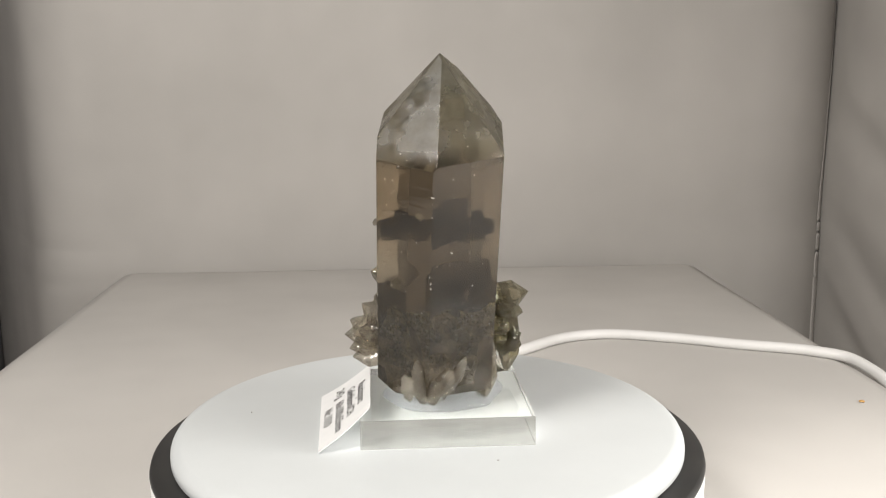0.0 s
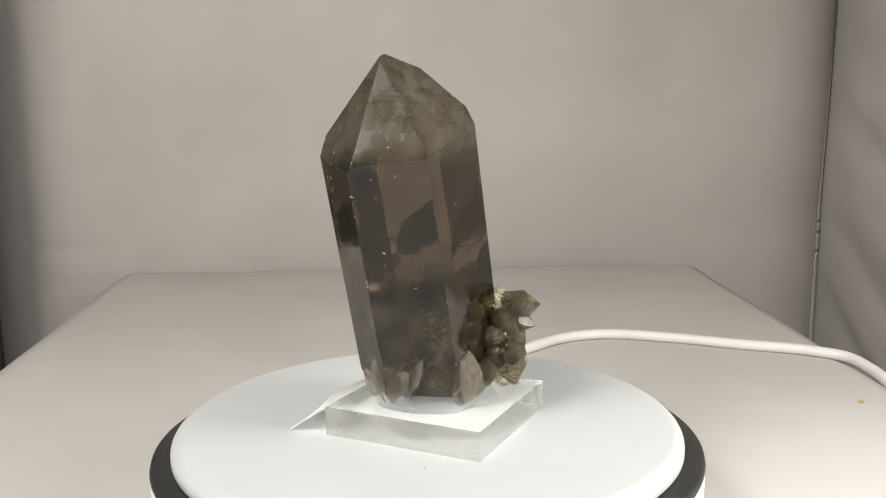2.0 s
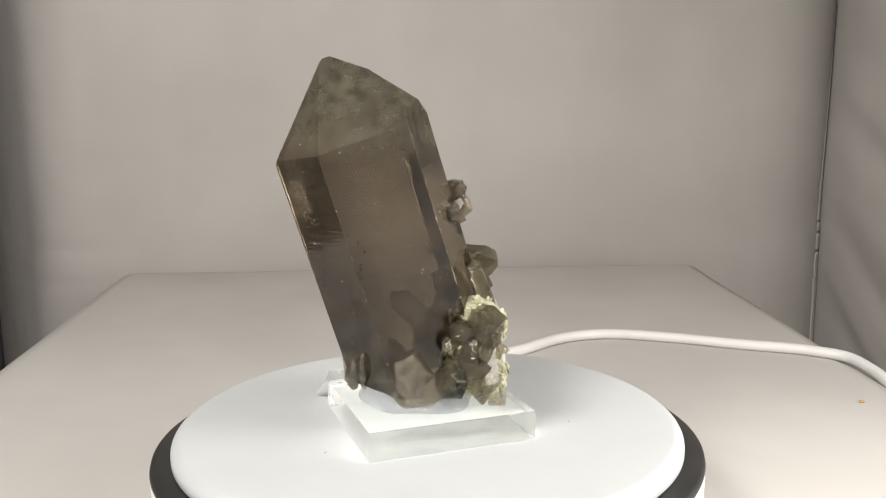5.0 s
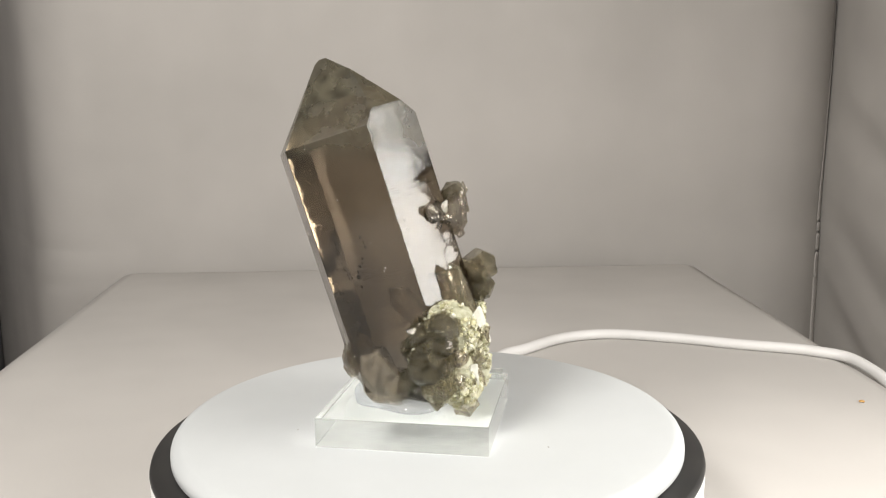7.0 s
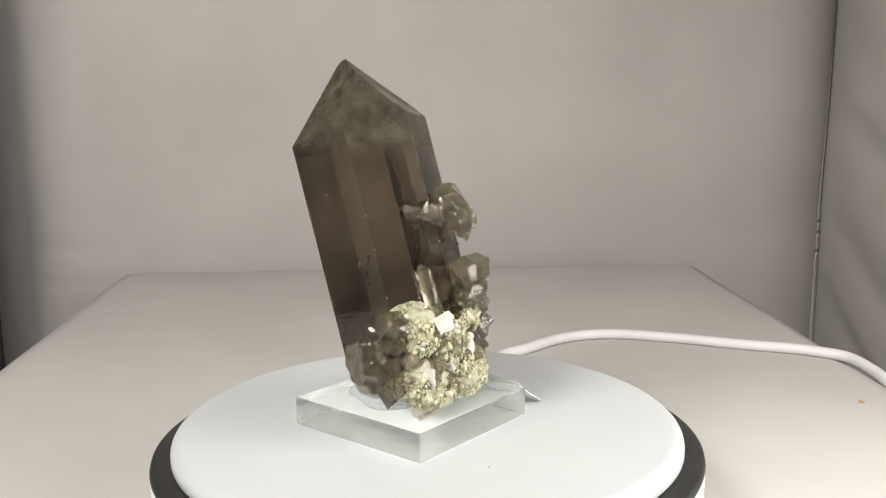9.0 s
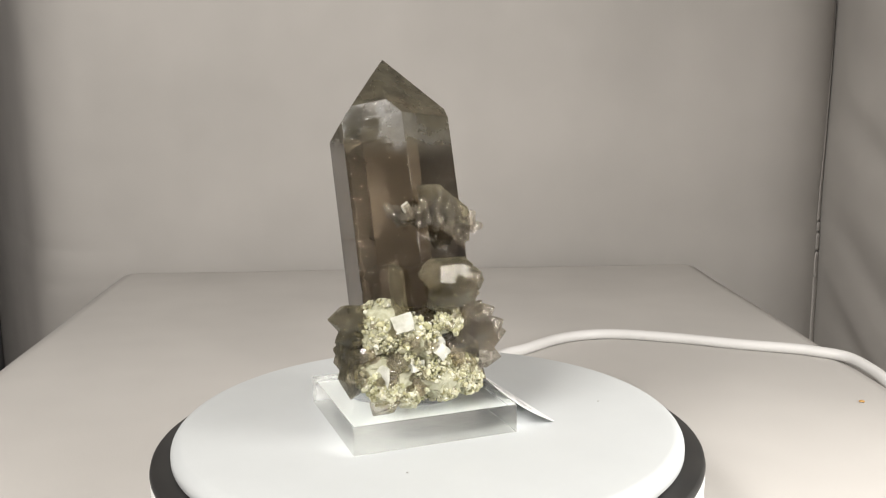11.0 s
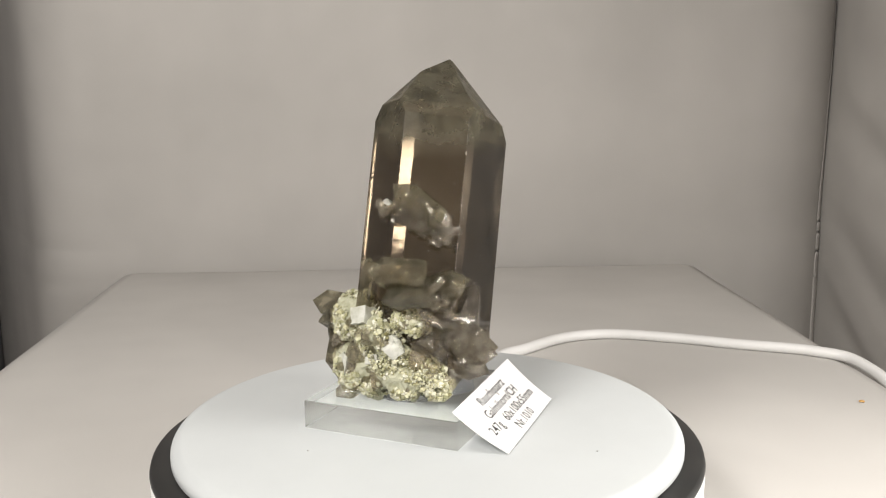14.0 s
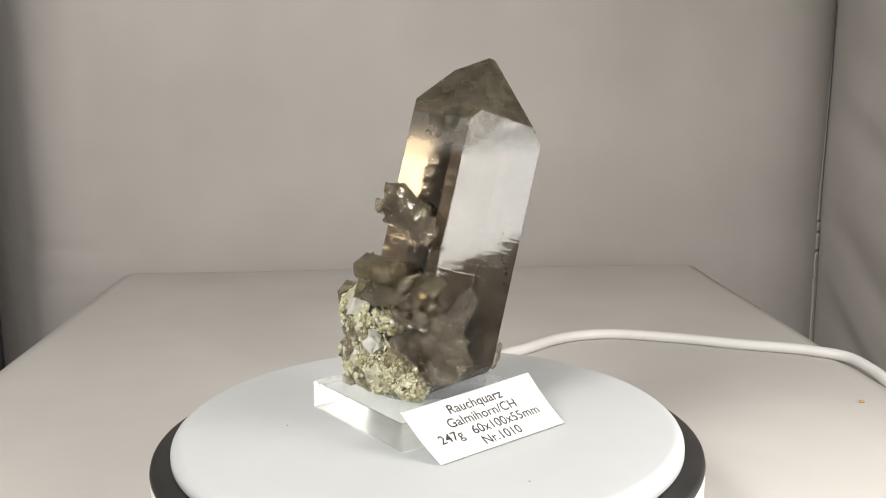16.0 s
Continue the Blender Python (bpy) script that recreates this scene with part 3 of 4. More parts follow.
POINTS = (
    # tip, way, radius, length in mm, material, both ends
    ((33.2, 12.1, 37.0), (0.95, 0.15, 0.12), 3.7, 18, SMOKY_SMALL, False),
    ((31.2, 12.3, 30.1), (0.90, 0.25, -0.25), 3.9, 17, SMOKY_SMALL, False),
    ((26.1, 9.2, 11.4), (0.22, 0.02, -0.97), 4.6, 17, SMOKY_SMALL, False),
    ((26.0, 1.0, 20.5), (0.80, -0.55, -0.05), 4.6, 13, SMOKY_SMALL, False),
    ((28.5, 4.0, 29.5), (0.78, -0.55, 0.05), 4.8, 13, SMOKY_SMALL, False),
    ((26.5, 6.0, 38.0), (0.60, -0.50, 0.60), 3.6, 12, SMOKY_SMALL, False),
    ((29.0, 9.0, 24.0), (0.85, -0.10, -0.35), 3.8, 12, SMOKY_SMALL, False),
    ((24.0, -3.0, 15.5), (0.70, -0.60, -0.35), 3.6, 11, SMOKY_SMALL, False),
    ((27.0, 15.0, 36.5), (0.80, 0.45, 0.30), 3.4, 11, SMOKY_SMALL, False),
    ((20.5, 0.5, 33.0), (0.60, -0.75, 0.20), 3.4, 11, SMOKY_SMALL, False),
    ((-25.6, 3.0, 26.2), (-0.97, -0.10, 0.02), 4.3, 17, CLEAR, False),
    ((-23.8, -0.8, 22.6), (-0.90, -0.38, -0.10), 3.5, 14, CLEAR, False),
    ((-23.6, 5.6, 30.4), (-0.86, 0.22, 0.38), 3.4, 14, CLEAR, False),
    ((-20.6, -1.6, 28.6), (-0.80, -0.50, 0.30), 2.8, 12, CLEAR, False),
    ((-23.1, 4.7, 18.6), (-0.95, 0.10, -0.22), 4.4, 15, CLEAR, False),
    ((-17.5, 13.0, 30.0), (-0.60, 0.75, 0.15), 5.2, 15, CLEAR, False),
    ((-20.0, 7.0, 35.0), (-0.75, 0.35, 0.45), 4.2, 15, CLEAR, False),
    ((-11.0, 16.0, 23.5), (-0.35, 0.90, -0.10), 4.6, 13, CLEAR, False),
    ((-15.0, 12.5, 14.5), (-0.60, 0.60, -0.45), 4.0, 12, CLEAR, False),
    ((8.6, 20.4, 49.5), (0.93, 0.34, 0.08), 4.9, 17, SMOKY_SMALL, False),
    ((4.0, 20.6, 41.5), (0.80, 0.58, -0.12), 4.2, 15, SMOKY_SMALL, False),
    ((-16.9, 3.6, 46.0), (-0.80, -0.52, 0.22), 4.6, 27, SMOKY_SMALL, True),
    ((-9.5, 15.5, 40.5), (-0.45, 0.85, 0.20), 4.4, 14, CLEAR, False),
    ((5.2, 10.0, 74.2), (0.78, 0.12, 0.62), 3.7, 22, SMOKY_SMALL, True),
    ((13.0, 4.5, 65.5), (0.90, 0.20, 0.10), 2.8, 12, CLEAR, False),
    ((-10.0, 8.7, 61.0), (-0.80, 0.30, -0.30), 3.4, 12, CLEAR, False),
    ((2.5, 12.0, 63.0), (0.20, 0.90, -0.30), 3.0, 10, CLEAR, False),
    ((-4.5, 10.5, 67.5), (-0.30, 0.85, 0.35), 2.6, 9, CLEAR, False),
    ((8.0, 8.2, 68.0), (0.45, 0.65, 0.45), 2.7, 9, CLEAR, False),
    ((5.5, 11.4, 62.5), (0.35, 0.85, -0.35), 2.8, 9, CLEAR, False),
    ((-1.0, 11.2, 71.0), (0.05, 0.75, 0.65), 2.4, 9, CLEAR, False),
    ((-6.5, 11.8, 63.5), (-0.30, 0.90, -0.15), 3.0, 10, CLEAR, False),
    ((-11.5, 7.5, 56.5), (-0.45, 0.45, -0.75), 2.4, 9, CLEAR, False),
    ((10.5, 6.0, 63.0), (0.70, 0.60, -0.30), 2.6, 9, CLEAR, False),
    ((-3.5, 18.6, 36.5), (-0.15, 0.97, 0.05), 4.8, 14, CLEAR, False),
    ((-8.0, 15.5, 32.0), (-0.40, 0.90, -0.05), 4.4, 13, CLEAR, False),
    ((-13.0, 8.0, 39.5), (-0.70, 0.55, 0.40), 4.2, 14, CLEAR, False),
    ((-17.0, -2.0, 30.0), (-0.80, -0.45, 0.25), 3.6, 12, CLEAR, False),
    ((-8.5, 17.5, 27.5), (-0.35, 0.93, 0.05), 4.6, 13, CLEAR, False),
    ((-5.0, 18.5, 21.5), (-0.15, 0.97, -0.15), 4.0, 12, CREAM, False),
    ((12.9, 10.4, 52.0), (0.0, -0.36, 0.93), 2.1, 17, SMOKY_SMALL, False),
    ((-10.2, -11.0, 42.5), (0.25, -0.70, 0.68), 3.2, 19, ICE, False),
    ((-14.0, -5.0, 17.0), (-0.60, -0.75, -0.15), 4.0, 13, CLEAR, False),
    ((8.0, 20.0, 14.0), (0.10, 0.80, -0.60), 4.0, 11, CREAM, False),
    ((-3.0, 18.5, 13.5), (-0.20, 0.85, -0.50), 3.6, 10, CREAM, False),
    ((22.0, 16.5, 15.5), (0.55, 0.75, -0.30), 3.6, 11, SMOKY_SMALL, False),
    ((16.0, 21.5, 24.0), (0.30, 0.95, 0.0), 3.2, 9, CLEAR, False),
)
UP = Vector(AXIS).normalized()
EAST = Vector((0, 1, 0)).cross(UP).normalized()
FACES = [math.cos(radians(-2.6 + 60 * k)) * EAST + math.sin(radians(-2.6 + 60 * k)) * UP.cross(EAST) for k in range(6)]


def rooted(tip, way, length):
    """The length at which a side crystal's root ends 1.5 mm inside the main crystal."""
    w = Vector(way).normalized()
    while length > 4:
        root = (Vector(tip) - w * length) * MM - Vector(HEART)
        if min(d - root.dot(h) for d, h in zip(PRISM, FACES)) < 0.0015:
            break
        length -= 0.5
    return length


for tip, way, radius, length, mat, both in POINTS:
    length = length if both else rooted(tip, way, length)
    bm = small_quartz(rng, tip, way, radius, length, both)
    rough_up(bm, 0.00022 if tip[2] > 55 else 0.00030 if tip[2] > 41 and tip[1] > 0 else 0.00008 if mat is SMOKY_SMALL or radius > 5.5 else 0.00014, 420, 2, tip[0])
    part("side_crystal", bm, mat, specimen, {"small_smoky_quartz": "small smoky quartz point", "beige_quartz": "small beige quartz point"}.get(mat.name, "small clear quartz point"))

# broken beige shoulder and clear splinter on the crystal's foot
def shard(a, b, wide, thick, seed):
    """A chipped wedge from a to b in mm, flat against the prism, thin along one edge."""
    rs = random.Random(seed)
    a, b = Vector(a), Vector(b)
    along = b - a
    out = Vector((0.1, -1, 0.1))
    across = along.cross(out).normalized()
    out = across.cross(along).normalized()
    if out.y > 0:
        out = -out
    bm = bmesh.new()
    for s, w, h in ((0.0, 0.35, 0.5), (0.22, 0.75, 1.0), (0.5, 1.0, 0.9), (0.78, 0.8, 0.55), (1.0, 0.3, 0.2)):
        for side, lift in ((-1, 0.1), (-0.35, 0.9), (0.3, 1.0), (1, 0.05), (0, -0.7)):
            q = a + along * (s + rs.uniform(-0.06, 0.06)) + across * wide * w * side * rs.uniform(0.75, 1.2) + out * thick * h * lift * rs.uniform(0.6, 1.3)
            bm.verts.new(q * MM)
    hull = bmesh.ops.convex_hull(bm, input=bm.verts)
    bmesh.ops.delete(bm, geom=[g for g in hull["geom_interior"] if isinstance(g, bmesh.types.BMVert)], context="VERTS")
    return bm


def broken_lump(centre, size, lean, count, seed):
    """A jagged angular lump: flat breaks all round an egg of the given half sizes in mm."""
    rs = random.Random(seed)
    c = Vector(centre) * MM
    normals, offsets = [], []
    for k in range(count):
        h = 1 - 2 * (k + 0.5) / count
        a = 2.399963 * k + rs.uniform(-0.5, 0.5)
        d = Vector((math.sqrt(1 - h * h) * math.cos(a), math.sqrt(1 - h * h) * math.sin(a), h + rs.uniform(-0.25, 0.25)))
        n = Vector((d.x / size[0], d.y / size[1], d.z / size[2])).normalized()
        reach = math.sqrt(sum((n[i] * size[i]) ** 2 for i in range(3))) * rs.uniform(0.74, 1.0)
        normals.append(n)
        offsets.append(n.dot(c) + reach * MM)
    bm = polyhedron(normals, offsets)
    bm.transform(Matrix.Translation(c) @ Euler([radians(k) for k in lean]).to_matrix().to_4x4() @ Matrix.Translation(-c))
    return rough_up(bm, 0.00035, 330, 2, seed)


for n, (centre, size, lean) in enumerate((((17.3, -9.6, 18.4), (4.8, 7.2, 10.4), (17, 2, 0)), ((16.9, -13.8, 26.0), (2.8, 2.8, 5.4), (20, -6, 10)),
                                          ((18.4, -4.2, 14.4), (3.4, 4.6, 5.2), (-10, 6, 0)))):
    part("broken_crystal", broken_lump(centre, size, lean, 24, 60 + n), CREAM, specimen, "broken beige translucent quartz")
for n, (low, top, wide, thick) in enumerate((((-1.0, -22.6, 12.6), (-2.8, -25.4, 25.5), 2.8, 1.9), ((0.5, -22.6, 12.4), (7.2, -24.4, 22.0), 2.6, 2.0),
                                             ((4.8, -21.0, 13.2), (11.2, -22.6, 25.0), 2.0, 1.5), ((-4.5, -21.6, 13.0), (-6.5, -24.2, 21.0), 2.2, 1.6),
                                             ((1.8, -23.2, 12.3), (2.4, -25.2, 19.5), 2.2, 2.2))):
    part("splinter", rough_up(shard(low, top, wide, thick, 40 + n), 0.0004, 500, 2, n), CLEAR, specimen, "clear chipped quartz splinter")

# matrix of rock with a skin of feldspar grains
LUMPS = ((8, 12, 29, 8.5), (17, 11, 33, 8), (18, 12, 20, 7), (5, 12, 20, 8.5), (-5, 10, 18, 7), (12, 12.5, 17, 6.5), (-1, 12, 34, 6), (21, 7, 27, 6), (0, 13.5, 15.5, 6), (-9, 11, 14.5, 4.5), (10, 14, 14.5, 5), (17, 14, 15.5, 5))
for n, (x, y, z, r) in enumerate(LUMPS):
    bm = bmesh.new()
    bmesh.ops.create_icosphere(bm, subdivisions=4, radius=r * MM * 0.95, matrix=Matrix.Translation(Vector((x, y, z)) * MM))
    for v in bm.verts:
        v.co += noise.noise_vector(v.co * 200) * 0.0018 + noise.noise_vector(v.co * 620) * 0.0008 + noise.noise_vector(v.co * 1500) * 0.0003
    part("matrix_rock", bm, ROCK, specimen, "olive and cream crumbly matrix rock")


def shape_of(maker):
    bm = bmesh.new()
    maker(bm)
    bm.verts.ensure_lookup_table()
    out = np.array([v.co[:] for v in bm.verts]), [[v.index for v in f.verts] for f in bm.faces]
    bm.free()
    return out


CUBE = shape_of(lambda b: bmesh.ops.create_cube(b, size=1.5))
BALL = shape_of(lambda b: bmesh.ops.create_icosphere(b, subdivisions=1, radius=1.0))


def grains(name, count, low, high, seed, label):
    """A skin of small angular grains over the lumps, in patches."""
    verts, faces = [], []
    rg = random.Random(seed)
    made = 0
    while made < count:
        x, y, z, r = rg.choice(LUMPS)
        d = Vector((rg.gauss(0, 1), rg.gauss(0.4, 1), rg.gauss(0, 1))).normalized()
        q = Vector((x, y, z)) + d * r * rg.uniform(0.94, 1.06)
        if q.z < 11.0 or q.y < 2 or any((q - Vector(l[:3])).length < l[3] * 0.92 for l in LUMPS) or noise.noise(q * 0.19) < -0.20:
            continue
        turn = np.array(Euler([rg.uniform(0, 6.3) for _ in range(3)]).to_matrix()) * rg.uniform(low, high) * MM
        pts, polys = CUBE if rg.random() < 0.4 else BALL
        pts = pts * [rg.uniform(0.6, 1.4), rg.uniform(0.6, 1.3), rg.uniform(0.5, 1.1)]
        pts = pts + np.array([[rg.uniform(-0.22, 0.22) for _ in range(3)] for _ in pts])
        first = len(verts)
        verts += (pts @ turn.T + np.array(q) * MM).tolist()
        faces += [[first + i for i in f] for f in polys]
        made += 1
    me = bpy.data.meshes.new(name)
    me.from_pydata(verts, [], faces)
    me.materials.append(GRAINS)
    ob = new(name, me)
    ob.parent = specimen
    return tagged(ob, label, kind="stuff")


grains("feldspar_skin", 6800, 0.20, 0.60, 11, "pale yellow-green feldspar grains")
grains("feldspar_crumb", 520, 0.55, 1.2, 12, "cream feldspar crumbs")

# quartz bits that stick out between the grains
rg = random.Random(21)
bits = 0
while bits < 46:
    x, y, z, rad = rg.choice(LUMPS)
    d = Vector((rg.gauss(0, 1), rg.gauss(0.5, 1), rg.gauss(0, 1))).normalized()
    q = Vector((x, y, z)) + d * rad * 1.16
    if q.z < 12.5 or q.y < 3 or any((q - Vector(l[:3])).length < l[3] for l in LUMPS):
        continue
    size = rg.uniform(1.3, 2.7)
    bm = small_quartz(rg, q, d + Vector((rg.gauss(0, 0.4), rg.gauss(0, 0.4), rg.gauss(0, 0.4))), size, size * 3.2)
    kind = rg.choice((CLEAR, CLEAR, SMOKY_SMALL, CREAM))
    part("quartz_bit", rough_up(bm, 0.0003, 600, 1, bits), kind, specimen)
    bits += 1


for _ in range(20):
    d = Vector((rg.uniform(0.25, 1.0), rg.uniform(-0.8, 0.4), rg.uniform(-0.8, 0.9))).normalized()
    q = Vector((20.5, 7.0, 28.5)) + Vector((d.x * 10.0, d.y * 9.5, d.z * 11.5))
    if q.z < 12.5:
        continue
    size = rg.uniform(1.6, 3.0)
    bm = small_quartz(rg, q, d + Vector((rg.gauss(0, 0.35), rg.gauss(0, 0.35), rg.gauss(0, 0.35))), size, size * 3.4)
    part("quartz_bit", rough_up(bm, 0.0003, 600, 1, q.x), SMOKY_SMALL, specimen)


# sparkling crumbs between the small points higher up
for x, y, z, spread in ((-9.0, 9.5, 60.0, 2.6), (-3.0, 11.0, 64.5, 2.8), (4.5, 11.2, 65.5, 3.0), (9.5, 7.0, 65.0, 2.4), (-5.0, 16.0, 38.0, 4.0), (-11.0, 12.0, 37.0, 3.5),
                        (1.5, 18.0, 46.5, 2.2), (-3.0, 17.4, 44.5, 2.6), (-8.0, 14.5, 42.0, 2.6), (1.0, 11.8, 68.0, 2.8), (-6.5, 10.8, 63.0, 2.6)):
    for _ in range(13):
        q = Vector((x + rg.uniform(-1, 1) * spread, y + rg.uniform(-0.6, 1.2), z + rg.uniform(-0.9, 0.9) * spread))
        size = rg.uniform(0.5, 1.15)
        d = Vector((rg.gauss(0, 0.9), 0.7, rg.gauss(0, 0.9)))
        bm = small_quartz(rg, q, d, size, size * 5)
        part("quartz_bit", rough_up(bm, 0.0006, 1500, 1, q.x), rg.choice((CLEAR, ICE)), specimen)


# a trail of bright chips that runs down from the upper cluster
for k in range(16):
    f = k / 15
    q = Vector((-10.6, 5.0, 60.5)).lerp(Vector((-12.8, 2.8, 54.2)), f) + Vector((rg.gauss(0, 0.35), rg.gauss(0, 0.35), rg.gauss(0, 0.35)))
    # sunk onto the nearest prism face
    gap, face = min((d - (q * MM - Vector(HEART)).dot(h), k) for k, (d, h) in enumerate(zip(PRISM, FACES)))
    q += FACES[face] * (gap / MM + 0.25)
    size = rg.uniform(0.35, 0.75)
    bm = small_quartz(rg, q, Vector((rg.gauss(-0.4, 0.5), 0.6, rg.gauss(0, 0.9))), size, size * 4)
    part("quartz_bit", rough_up(bm, 0.0003, 1500, 1, q.z), rg.choice((CLEAR, ICE)), specimen)


def cleavage_block(at, turn, size, worn):
    bm = bmesh.new()
    bmesh.ops.create_cube(bm, size=1)
    for v in bm.verts:
        v.co = Vector((v.co.x * size[0] + v.co.y * 0.6, v.co.y * size[1], v.co.z * size[2])) * MM
    bm.transform(Matrix.Translation(Vector(at) * MM) @ Euler([radians(a) for a in turn]).to_matrix().to_4x4())
    return rough_up(bm, worn, 260, 3, at[0])


for at, turn, size in (((12.0, 17.4, 35.0), (24, 12, -8), (5.8, 3.8, 5.2)), ((1.5, 18.0, 26.5), (-14, 34, 10), (4.4, 4.0, 6.4)),
                       ((18.0, 16.6, 20.5), (5, -25, -25), (4.6, 4.0, 4.0)), ((9.0, 18.0, 22.0), (15, 10, 20), (3.6, 3.0, 3.2)),
                       ((7.8, 8.6, 67.5), (30, 20, 15), (1.8, 1.7, 2.2)), ((-8.8, 7.6, 64.6), (10, 40, 25), (2.2, 1.8, 2.0))):
    part("feldspar_block", cleavage_block(at, turn, size, 0.0009 if at[0] == 12.0 else 0.0018), FELDSPAR, specimen, "white cleaved feldspar")

# marks in and on the main crystal
bm = bmesh.new()
rg = random.Random(3)
w, heart = Vector(AXIS).normalized(), Vector(HEART)
flat = w.cross(Vector((0, 1, 0))).normalized()
flat2 = w.cross(flat)
for k, (count, z0, z1) in enumerate(((16, -20, 45), (16, -30, 25), (8, -20, 10), (14, -35, 10), (28, -30, 40), (36, -30, 40))):
    a = radians(-2.6 + 60 * k)
    u = Vector((0, 1, 0)).cross(w).normalized()
    h = math.cos(a) * u + math.sin(a) * w.cross(u)
    side = w.cross(h)
    for _ in range(count):
        q = heart + h * (PRISM[k] - 0.00005) + side * rg.uniform(-0.010, 0.010) + w * rg.uniform(z0, z1) * MM
        if any((q - heart).dot(math.cos(radians(-2.6 + 60 * j)) * u + math.sin(radians(-2.6 + 60 * j)) * w.cross(u)) > PRISM[j] for j in range(6)):
            continue
        if any((q - heart).dot(math.sin(radians(51.8)) * (math.cos(radians(-2.6 + 60 * j)) * u + math.sin(radians(-2.6 + 60 * j)) * w.cross(u)) + math.cos(radians(51.8)) * w) > PYRAMID[j] for j in range(6)):
            continue
        m = Matrix.Translation(q) @ Euler([rg.uniform(0, 6) for _ in range(3)]).to_matrix().to_4x4() @ Matrix.Diagonal((rg.uniform(0.5, 1.6), 0.7, 0.35, 1))
        bmesh.ops.create_icosphere(bm, subdivisions=1, radius=rg.uniform(0.13, 0.38) * MM, matrix=m)
# nicks along the prism's edges and on the end faces
for k in range(6):
    g, h = FACES[k], FACES[(k + 1) % 6]
    c = g.dot(h)
    x, y = (PRISM[k] - c * PRISM[(k + 1) % 6]) / (1 - c * c), (PRISM[(k + 1) % 6] - c * PRISM[k]) / (1 - c * c)
    for _ in range(9):
        q = heart + x * g + y * h + UP * rg.uniform(-34, 24) * MM
        if any((q - heart).dot(math.sin(radians(51.8)) * f + math.cos(radians(51.8)) * UP) > d for f, d in zip(FACES, PYRAMID)) or q.z < 0.016:
            continue
        m = Matrix.Translation(q - (g + h) * 0.0001) @ Euler([rg.uniform(0, 6) for _ in range(3)]).to_matrix().to_4x4() @ Matrix.Diagonal((rg.uniform(0.6, 1.8), 0.7, 0.6, 1))
        bmesh.ops.create_icosphere(bm, subdivisions=1, radius=rg.uniform(0.12, 0.36) * MM, matrix=m)
    n = math.sin(radians(51.8)) * g + math.cos(radians(51.8)) * UP
    side = UP.cross(g)
    for _ in range(9):
        q = heart + n * (PYRAMID[k] - 0.00005) + side * rg.uniform(-9, 9) * MM + n.cross(side) * rg.uniform(-16, 16) * MM
        if any((q - heart).dot(math.sin(radians(51.8)) * f + math.cos(radians(51.8)) * UP) > d for f, d in zip(FACES, PYRAMID)) or any((q - heart).dot(f) > d for f, d in zip(FACES, PRISM)):
            continue
        m = Matrix.Translation(q) @ Euler([rg.uniform(0, 6) for _ in range(3)]).to_matrix().to_4x4() @ Matrix.Diagonal((rg.uniform(0.6, 2.2), 0.7, 0.3, 1))
        bmesh.ops.create_icosphere(bm, subdivisions=1, radius=rg.uniform(0.12, 0.40) * MM, matrix=m)
tagged(part("surface_chip", bm, CHIP, specimen, "tiny pale chips on the crystal faces"), kind="stuff")
bm = bmesh.new()
for _ in range(13):
    q = Vector((-10.2, -20 + rg.gauss(0, 1.8), 48 + rg.gauss(0, 4.5))) * MM
    face = math.cos(radians(177.4)) * u + math.sin(radians(177.4)) * w.cross(u)
    q += face * (PRISM[3] - 0.0003 - (q - heart).dot(face))
    if any((q - heart).dot(math.cos(radians(-2.6 + 60 * j)) * u + math.sin(radians(-2.6 + 60 * j)) * w.cross(u)) > PRISM[j] - 0.0008 for j in range(6) if j != 3):
        continue
    m = Matrix.Translation(q) @ Matrix.Diagonal((rg.uniform(0.3, 0.6), rg.uniform(0.6, 1.4), rg.uniform(0.6, 1.4), 1))
    bmesh.ops.create_icosphere(bm, subdivisions=1, radius=rg.uniform(0.25, 0.65) * MM, matrix=m)
tagged(part("dark_inclusion", bm, BLACK, specimen, "black specks inside the crystal"), kind="stuff")


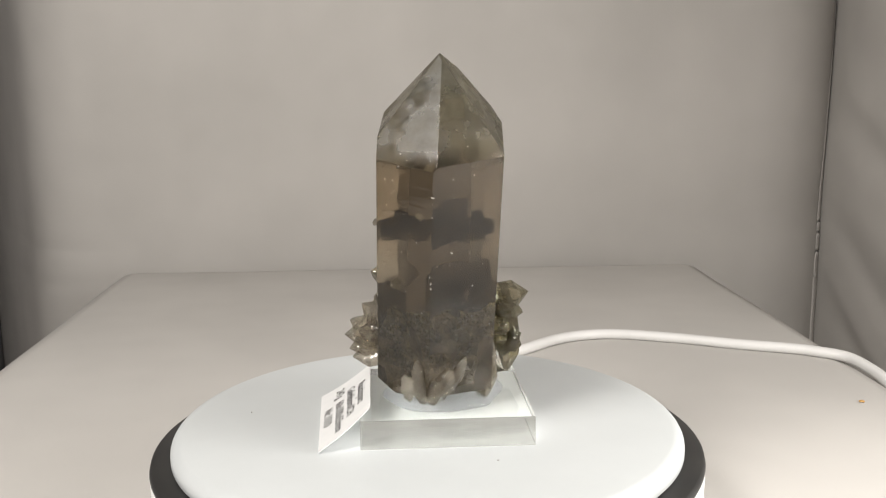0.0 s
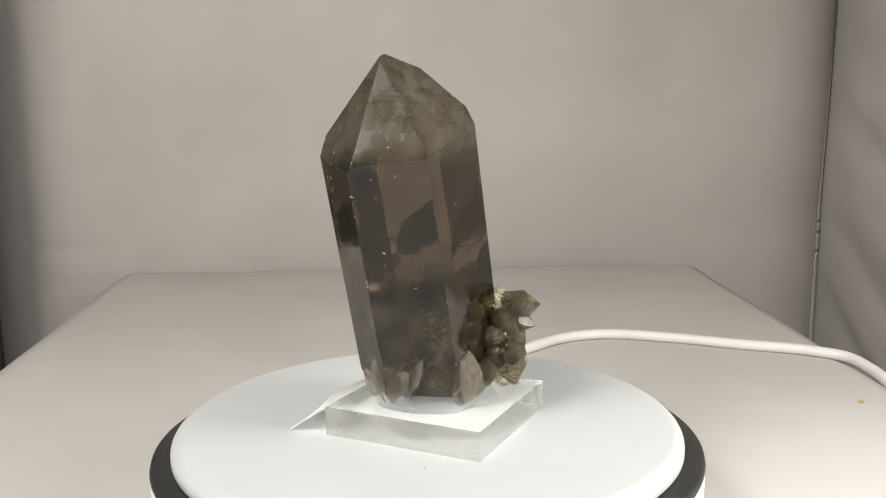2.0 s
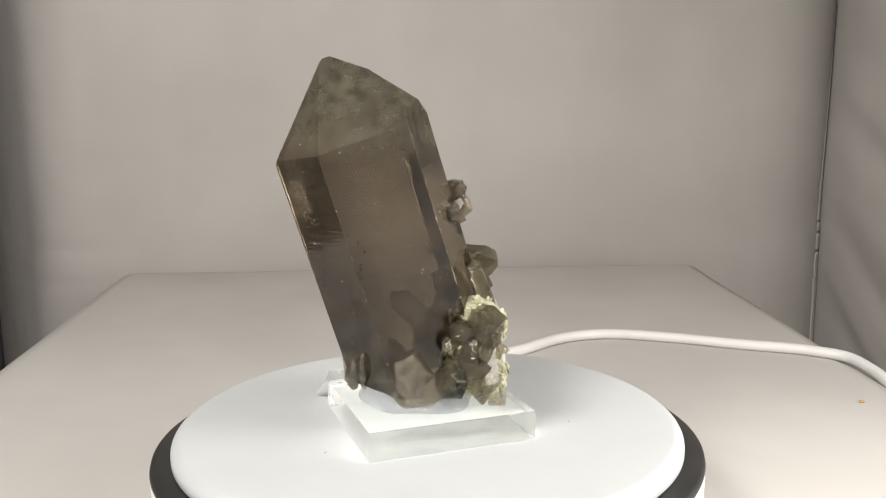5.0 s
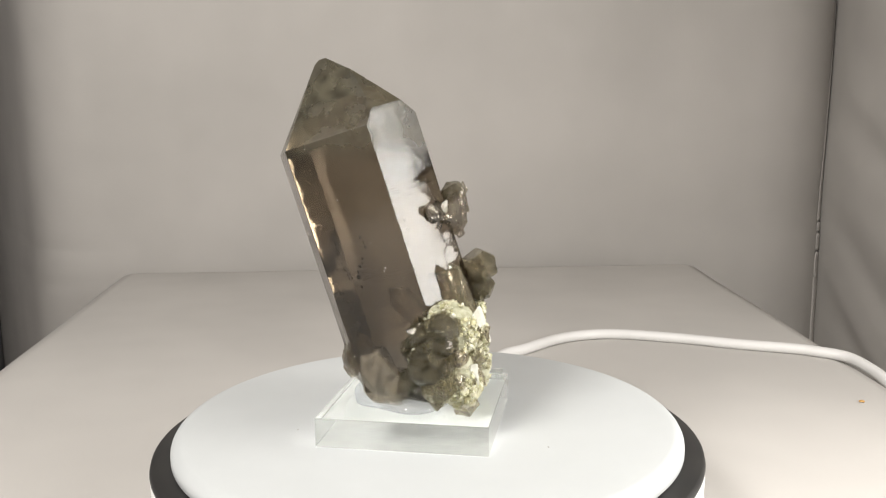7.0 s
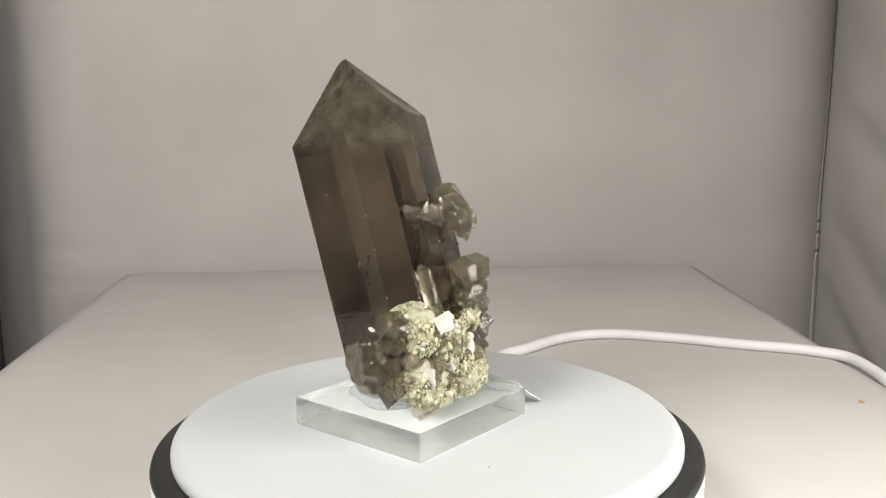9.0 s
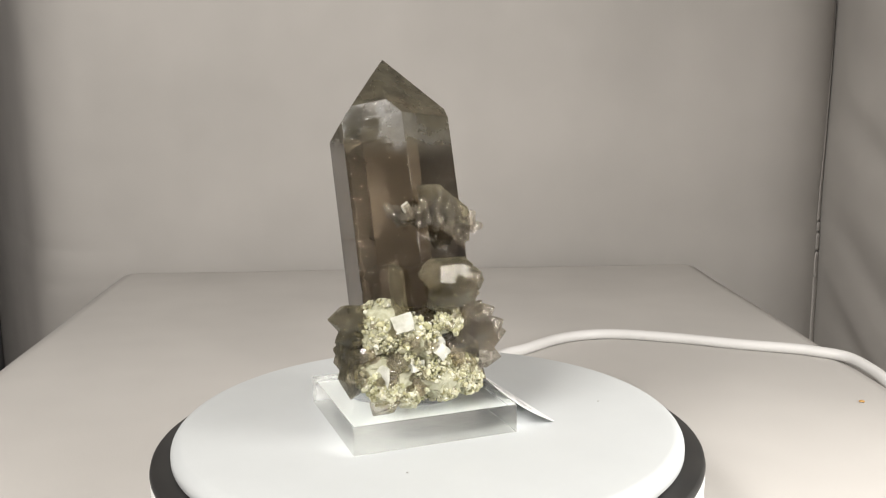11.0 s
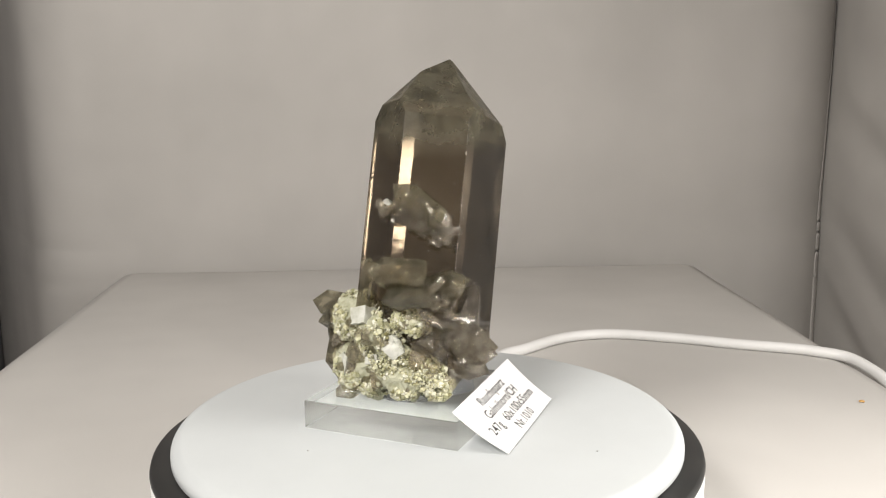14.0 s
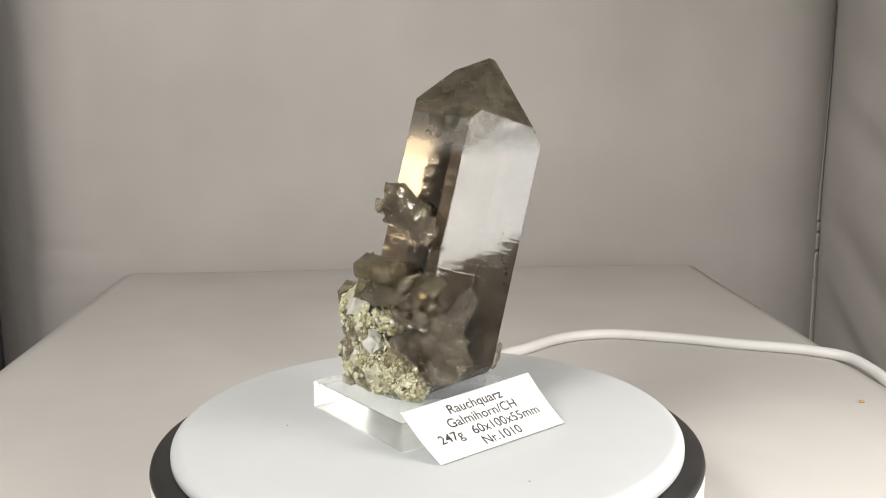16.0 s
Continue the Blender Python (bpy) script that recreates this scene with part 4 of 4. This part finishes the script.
# milky fractures inside the lower half
VEIL, vt, vp = material("veil")
vp.inputs["Base Color"].default_value = (0.32, 0.265, 0.20, 1)
vp.inputs["Roughness"].default_value = 0.35
clearm = vt.nodes.new("ShaderNodeBsdfTransparent")
vmix = vt.nodes.new("ShaderNodeMixShader")
vt.links.new(ramp(vt, noise_tex(vt, 150, 6, 0.65), [(0.45, (0, 0, 0)), (0.72, (0.50, 0.50, 0.50))]), vmix.inputs[0])
vt.links.new(clearm.outputs[0], vmix.inputs[1])
vt.links.new(vp.outputs[0], vmix.inputs[2])
vt.links.new(vmix.outputs[0], vt.nodes["Material Output"].inputs[0])
for at, turn, size in (((2, -14, 30), (70, 20, 10), 8), ((8, -12, 24), (50, -30, 40), 7), ((4, -20, 40), (80, 10, -30), 7),
                       ((-2, -8, 36), (60, 40, 80), 8), ((10, -8, 40), (35, -15, 20), 8), ((6, -22, 56), (20, 8, 0), 9), ((2, -4, 30), (75, 0, 60), 8)):
    bm = bmesh.new()
    bmesh.ops.create_circle(bm, cap_ends=True, segments=24, radius=size * MM)
    bmesh.ops.triangulate(bm, faces=bm.faces)
    bmesh.ops.subdivide_edges(bm, edges=bm.edges, cuts=3, use_grid_fill=True)
    for v in bm.verts:
        v.co *= 0.75 + 0.4 * noise.noise(v.co * 120 + Vector(at))
        v.co.z += 0.0016 * noise.noise(v.co * 160 + Vector(at) * 3)
    bm.transform(Matrix.Translation(Vector(at) * MM) @ Euler([radians(k) for k in turn]).to_matrix().to_4x4())
    part("fracture_veil", bm, VEIL, specimen, "milky fracture inside the crystal", True)

# dust on the turning plate
for x, y in ((-0.0560, 0.0058), (0.0190, 0.0394), (0.0195, -0.0363)):
    bm = bmesh.new()
    bmesh.ops.create_icosphere(bm, subdivisions=1, radius=0.00035, matrix=Matrix.Translation((x - 0.0004, y + 0.0002, 0.0002)) @ Matrix.Diagonal((1, 0.8, 0.5, 1)))
    part("dust_speck", bm, DUST, disc, "tiny grey speck of dust")


def motions():
    rows = [(t, pose(0, 0, 0, 0, 0, -TURN * t)) for t in range(17)]
    for thing in (disc, acrylic_block, gel, label_card, specimen):
        walk(thing, rows)


motions()
